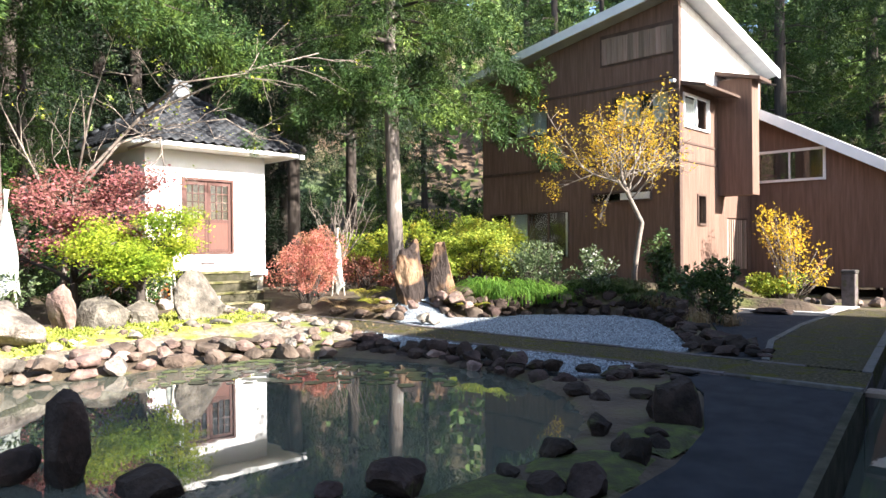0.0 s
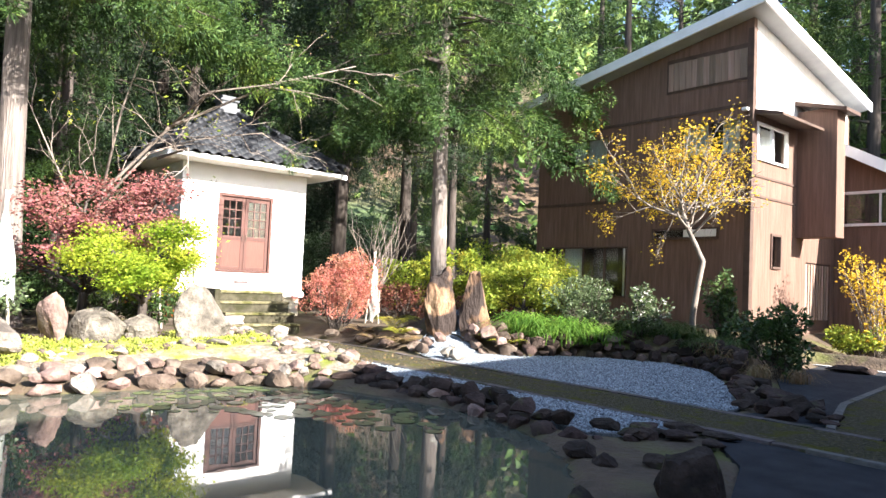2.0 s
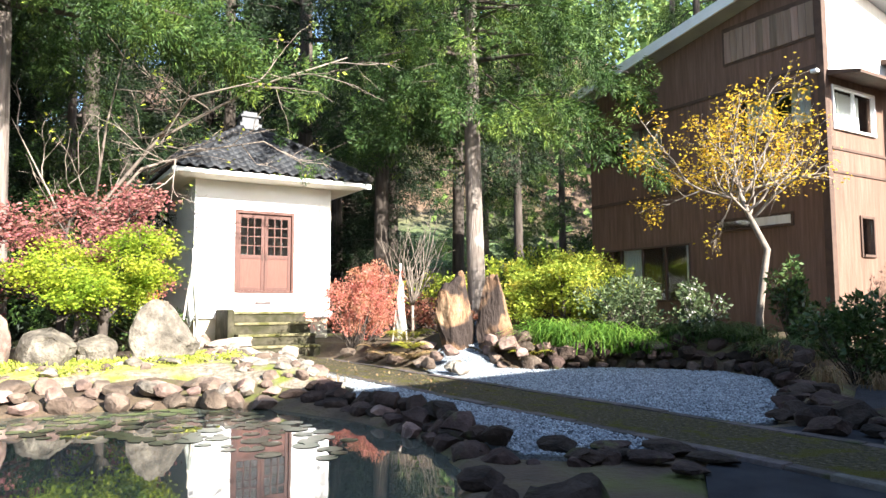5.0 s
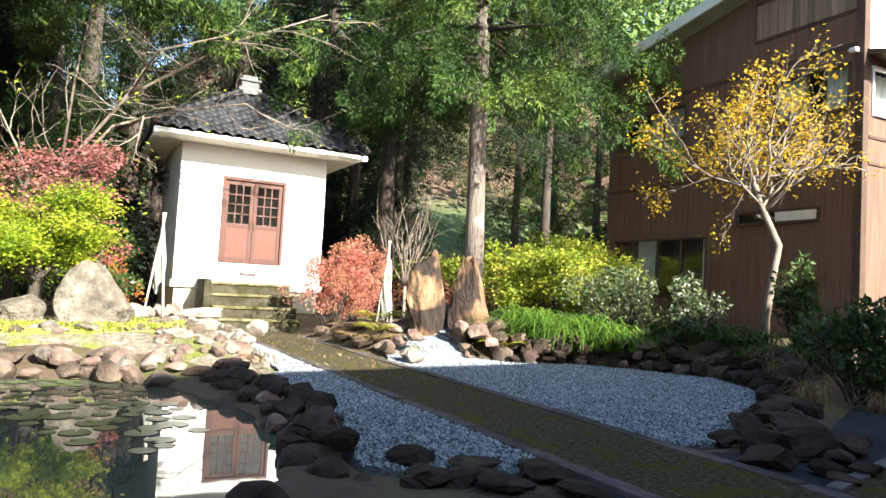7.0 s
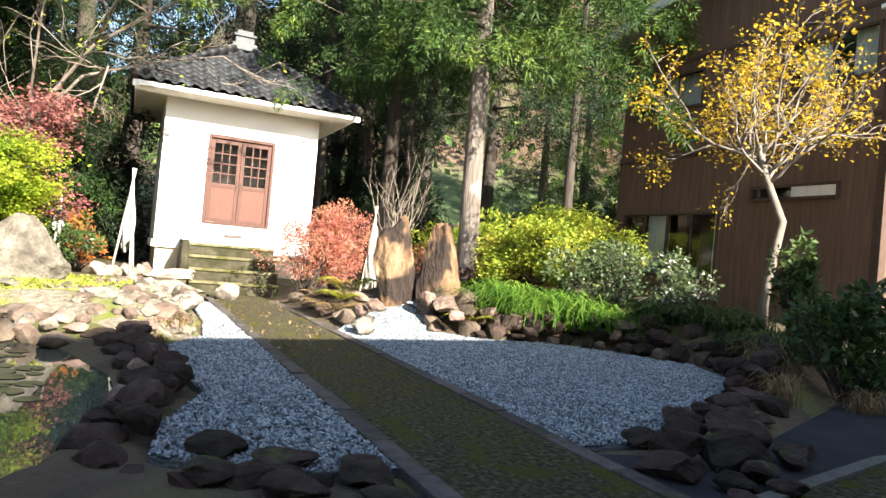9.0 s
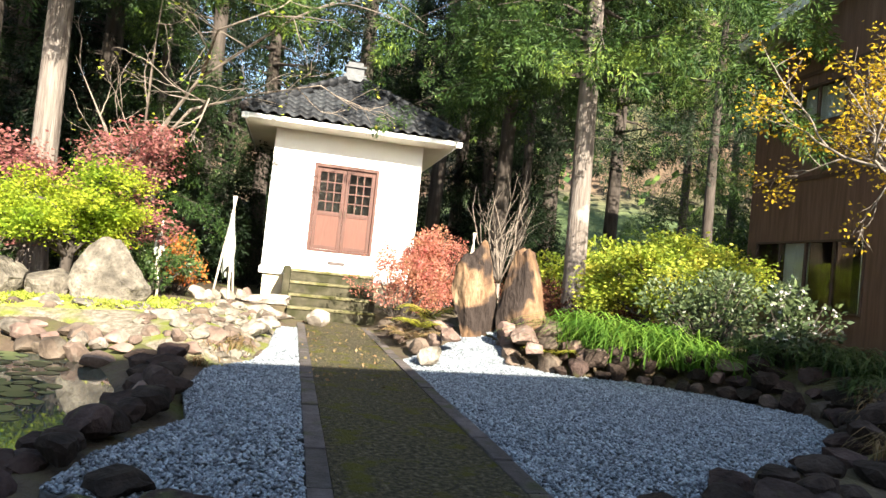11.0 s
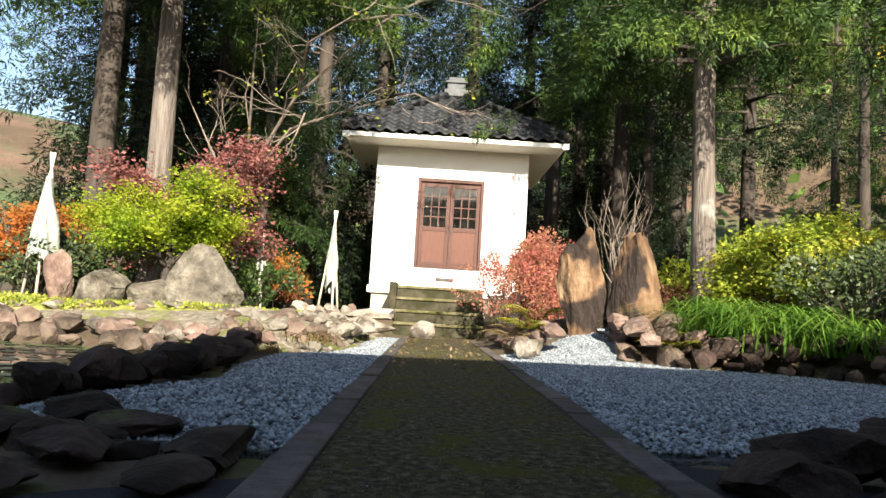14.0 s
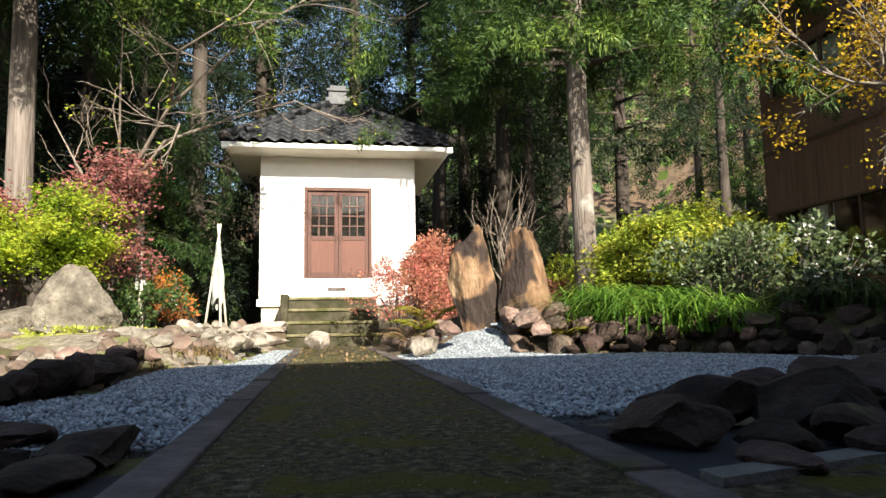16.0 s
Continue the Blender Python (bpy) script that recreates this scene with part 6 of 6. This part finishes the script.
BOUGHS = (((0, 0, -0.1), (0.1, 0.1, 1.3), (0.3, 0.25, 2.7), (1.1, 1.25, 4.1), (2.3, 2.85, 5.1), (3.3, 4.25, 5.6)), ((0.3, 0.25, 2.5), (0.5, 1.05, 3.6), (0.3, 2.25, 4.15), (0.7, 3.45, 4.4), (1.0, 4.2, 3.95)),
         ((0.2, 0.2, 2.3), (0.9, 0.35, 4.3), (1.6, 0.55, 5.6)), ((0.6, 1.2, 3.5), (1.5, 1.5, 3.65), (2.0, 1.35, 2.75)), ((0.1, 0.1, 1.6), (0.05, -0.5, 3.0), (0.2, -1.2, 4.4)), ((1.1, 1.25, 4.1), (2.2, 1.6, 4.7), (3.2, 2.6, 4.9)))
runs, tips = [], []
for n0, limb in enumerate(BOUGHS):
    r0 = 0.062 if n0 == 0 else 0.036
    k = len(limb)
    runs.append((limb, [r0 * (1 - 0.82 * i / (k - 1)) for i in range(k)]))
    for i in range(1, k):
        a, b = np.array(limb[i - 1]), np.array(limb[i])
        for _ in range(2 if i > 1 or n0 else 0):
            u = rng.uniform(0.2, 1.0)
            d = (b - a) / np.linalg.norm(b - a) + rng.normal(0, 0.65, 3)
            rr, tp = grow(rng, a + (b - a) * u, d, rng.uniform(0.5, 0.9), 0.014, 2, 0.42, 0.02, 2, 0.26)
            runs += rr
            tips.append(tp)
tips = np.concatenate(tips)
tree("bare_tree", (BX, BY, BZ), "leaning tree with pale bare branches and a few dry leaves", "tree", runs, TWIGBARK, tips[rng.uniform(size=len(tips)) < 0.10], 3, 0.06, 0.09, HEDGELEAF, 10, sides=5)

# leafless shrub behind the standing stones
rng = np.random.default_rng(15)
runs = []
for k in range(11):
    a = rng.uniform(0, 2 * math.pi)
    rr, _ = grow(rng, (0, 0, 0.8), (0.62 * math.cos(a), 0.62 * math.sin(a), 1), rng.uniform(0.85, 1.2), 0.020, 2, 0.38, 0.05, 2, 0.15)
    runs += rr
runs.append(([(0, 0, -0.1), (0, 0, 0.9)], [0.05, 0.04]))
tree("bare_shrub", (-14.6, 14.25, ground_at(-14.6, 14.25)), "leafless grey shrub behind the standing stones", "shrub", runs, TWIGBARK, np.zeros((1, 3)), 0, 0, 0, DRYLEAF, 16, sides=4)


# ---- winter wrappings on poles ----
def wrapped_poles(x, y, h, w, seed, label, cloth=(0.25, 0.95), poles=3, slim=0.95):
    """Poles tied at the top with white cloth wound round them."""
    rng = np.random.default_rng(seed)
    z = ground_at(x, y)
    t = thing("wrapped_plant", (x, y, z), label, "plant cover", "winter covers")
    top = np.array([0, 0, h * 0.9])
    for k in range(poles):
        a = 2 * math.pi * k / poles + 0.4
        f = np.array([math.cos(a), math.sin(a), 0]) * w / 2
        e = top + (top - f) * 0.12
        part("pole", tubes_mesh("pole", [([f + (0, 0, -0.08), e], [0.024, 0.018])], POLE, 8), POLE, t, "bleached wooden pole")
    k, rows_ = 26, 14
    verts, faces = [], []
    for i in range(rows_ + 1):
        u = cloth[0] + (cloth[1] - cloth[0]) * i / rows_
        for j in range(k):
            a = 2 * math.pi * j / k
            r = w / 2 * (1 - u) * (slim + 0.22 * math.sin(2 * a + 7 * u) + 0.14 * math.sin(5 * a + 11 * u) + 0.10 * math.sin(17 * u + 2 * a)) + 0.03
            verts.append((r * math.cos(a) + 0.03 * math.sin(9 * u), r * math.sin(a), u * h * 0.9 + (0.02 + 0.10 * (1 - i / rows_)) * math.sin(3 * a + 1)))
        if i:
            b = i * k
            for j in range(k):
                faces.append((b - k + j, b - k + (j + 1) % k, b + (j + 1) % k, b + j))
    part("cloth", mesh_from("cloth", verts, faces, CLOTH, True), CLOTH, t, "white wrapping cloth")


wrapped_poles(-10.45, 4.5, 2.2, 0.55, 3, "tall pole tripod wrapped in pale green-white cloth", (0.28, 0.93))
wrapped_poles(-13.3, 8.42, 2.0, 0.5, 4, "pole tripod wound with white cloth near the shrine", (0.3, 0.92), 3, 0.42)
wrapped_poles(-13.5, 13.3, 1.85, 0.42, 5, "white wrapped poles beside the scarlet bush", (0.1, 0.85), 3, 0.7)
wrapped_poles(-12.2, 7.35, 1.3, 0.35, 6, "thin crossed poles supporting the maple", (0.7, 0.9), 2)


# ---- water lilies ----
def pad_mesh(seed):
    rnd = random.Random(seed)
    k = 16
    verts, faces = [(0, 0, 0.004)], []
    for i in range(k + 1):
        a = 0.18 + (2 * math.pi - 0.36) * i / k
        r = 0.5 * (1 + rnd.uniform(-0.04, 0.04))
        verts.append((r * math.cos(a), r * math.sin(a), 0.006 + 0.012 * rnd.random()))
    for i in range(1, k + 1):
        faces.append((0, i, i + 1))
    n0 = len(verts)
    verts += [(x, y, z - 0.006) for x, y, z in verts]
    faces += [tuple(n0 + i for i in reversed(q)) for q in list(faces)]
    return mesh_from("lily_pad", verts, faces, LILY, True)


PADS = [pad_mesh(i) for i in range(5)]
rng = np.random.default_rng(31)
PADS_AREA = [(-7.3, 5.4), (-7.2, 7.0), (-6.3, 7.7), (-4.3, 8.0), (-3.6, 7.4), (-4.6, 6.7), (-5.6, 6.0), (-6.4, 4.9)]
placed = []
for x, y in scatter(PADS_AREA, 700, rng):
    r = rng.uniform(0.10, 0.27)
    if len(placed) >= 100 or any(math.hypot(x - a, y - b) < (r + c) * 0.40 for a, b, c in placed):
        continue
    placed.append((x, y, r))
    ob = new("lily_pad", random.choice(PADS))
    ob.matrix_world = pose(x, y, WATER_Z + 0.003, 0, 0, rng.uniform(0, 360)) @ Matrix.Scale(r, 4)
    tagged(ob, "flat green water-lily pad floating on the pond", "lily pad", "lily pads")

def noise_field(at):
    """Soft uneven patches between 0 and 1 over the plan."""
    x, y = at[:, 0], at[:, 1]
    return 0.5 + 0.25 * np.sin(3.1 * x + 1.7 * np.sin(2.3 * y)) + 0.25 * np.sin(4.3 * y + 1.3 * np.cos(3.7 * x))


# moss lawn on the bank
# darker moss for the drive side, its shade mixed into the colour
SHADEMOSS = material("shaded_ground_moss", [(0.05, 0.04, 0.026), (0.065, 0.072, 0.022), (0.105, 0.13, 0.024)], 7.0, 0.97, 0.9, 40, bump_size=0.05)
def moss_sheet(poly, name, label, lift=0.03, step=0.12, mat=MOSS, category="moss"):
    xs, ys = [p[0] for p in poly], [p[1] for p in poly]
    ax, ay = np.arange(min(xs), max(xs) + step, step), np.arange(min(ys), max(ys) + step, step)
    X, Y = np.meshgrid(ax, ay, indexing="ij")
    dist = distance(poly, X, Y)
    Z = ground_z(X, Y) + lift * step01(-dist, -0.12, 0.12) - 0.05 * step01(dist, 0.0, 0.2)
    k = len(ay)
    idx = np.arange(X.size).reshape(X.shape)
    keep = dist[:-1, :-1] < 0.2
    fcs = np.stack([idx[:-1, :-1], idx[1:, :-1], idx[1:, 1:], idx[:-1, 1:]], -1)[keep]
    ob = new(name, mesh_from(name, np.stack([X, Y, Z], -1).reshape(-1, 3).tolist(), fcs.tolist(), mat, True))
    tagged(ob, label, category, kind="stuff")


moss_sheet([(-8.55, 3.4), (-8.5, 6.2), (-8.4, 7.3), (-8.8, 8.4), (-10.9, 8.6), (-11.4, 7.6), (-10.4, 6.0), (-10.2, 4.8), (-9.9, 3.2)], "moss_lawn", "bright yellow-green moss on the sunny bank")

moss_sheet([(-6.9, 8.45), (-7.7, 7.9), (-8.25, 6.9), (-8.3, 3.4), (-8.9, 3.3), (-9.0, 7.4), (-12.6, 8.3), (-12.5, 9.45), (-8.9, 9.40), (-7.0, 9.15)], "bank_gravel", "pale gravelly ground on the sunny bank", 0.02, 0.12, BANK, "gravel")

LAWN = [(-8.55, 3.4), (-8.5, 6.2), (-8.4, 7.3), (-8.8, 8.4), (-10.9, 8.6), (-11.4, 7.6), (-10.4, 6.0), (-10.2, 4.8), (-9.9, 3.2)]
COVER = leaf_material("low_cover_leaf", [(0.14, 0.19, 0.025), (0.28, 0.32, 0.05), (0.38, 0.36, 0.09)], 2.5, 0.4, 0.35)
rng = np.random.default_rng(210)
at = scatter(LAWN, 15000, rng)
at = at[noise_field(at) > rng.uniform(0.1, 0.9, len(at))]
p = np.stack([at[:, 0], at[:, 1], ground_z(at[:, 0], at[:, 1]) + 0.03 + rng.uniform(0, 0.05, len(at))], -1)
d = rng.normal(size=p.shape)
d[:, 2] = np.abs(d[:, 2]) * 0.8 + 0.2
tagged(new("ground_cover", quads_mesh("ground_cover", place(LEAF, p, frames_from(d, rng), 0.05 * rng.uniform(0.5, 1.4, len(p))), COVER)), "low yellow-green leafy cover on the sunny bank", "ground cover", kind="stuff")
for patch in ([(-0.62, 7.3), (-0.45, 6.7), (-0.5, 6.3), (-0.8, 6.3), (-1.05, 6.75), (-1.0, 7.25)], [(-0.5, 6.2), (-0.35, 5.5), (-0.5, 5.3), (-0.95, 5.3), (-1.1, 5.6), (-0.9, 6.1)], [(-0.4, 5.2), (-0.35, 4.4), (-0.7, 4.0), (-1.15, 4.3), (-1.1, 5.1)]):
    moss_sheet(patch, "moss_patch", "green moss on the soil between the bank stones, darkened for shade", 0.03, 0.08, SHADEMOSS)
moss_sheet([(-9.2, 11.4), (-9.3, 12.9), (-8.6, 12.9), (-8.2, 12.2), (-8.4, 11.3)], "gravel_bed", "fine pale gravel under the mound", 0.004, 0.1, GRAVELBED, "gravel")

# grit, moss crumbs and fallen leaves on the path
def litter(name, poly, count, size, mat, seed, label, lift=0.004):
    rng = np.random.default_rng(seed)
    at = scatter(poly, count, rng)
    p = np.concatenate([at, np.full((count, 1), lift)], 1)
    d = rng.normal(size=(count, 3))
    d[:, 2] = np.abs(d[:, 2]) * 0.35
    v = place(LEAF, p, frames_from(d, rng), size * rng.uniform(0.4, 1.4, count))
    v[:, 2] = np.maximum(v[:, 2], 0.001)
    tagged(new(name, quads_mesh(name, v, mat)), label, "litter", kind="stuff")


MOSSBIT = leaf_material("moss_crumb", [(0.06, 0.062, 0.012), (0.11, 0.11, 0.018), (0.17, 0.16, 0.03)], 2.0, 0.5, 0.2, 0.9)
GRIT = material("path_grit", [(0.10, 0.09, 0.075), (0.26, 0.24, 0.21)], 20.0, 0.95, 0, island=0.5)
INNER = [(-9.0, 9.99), (-0.6, 9.99), (-0.6, 11.06), (-9.0, 11.06)]
litter("moss_crumbs", INNER, 12000, 0.0075, MOSSBIT, 201, "moss crumbs growing over the path")
litter("path_grit", INNER, 3500, 0.007, GRIT, 202, "loose grit on the path")
litter("fallen_leaves", [(-13.0, 9.9), (-6.0, 9.9), (-6.0, 11.15), (-13.0, 11.15)], 260, 0.05, DRYLEAF, 203, "fallen brown leaves on the path")


# by the wing: a squared stone post, a row of stones and a dark slab
post = thing("stone_post", (-2.95, 21.6, 0.0), "short squared grey stone post by the wing", "post")
part("shaft", boxed(-0.16, 0.16, -0.16, 0.16, -0.05, 0.82, bevel=0.03), KERB, post)
part("cap", boxed(-0.18, 0.18, -0.18, 0.18, 0.82, 0.92, bevel=0.04), KERB, post)
border([(-4.3, 21.9), (-2.2, 21.7)], 0.34, 0.34, ROCK, "round stone in a row before the wing", "wing stones", 0.06, 1, seat=0.0)
stone(-3.7, 18.3, 0.95, 0.5, 0.16, SHADEROCK, "flat dark stone lying on the drive", turn=20, seat=0.0)
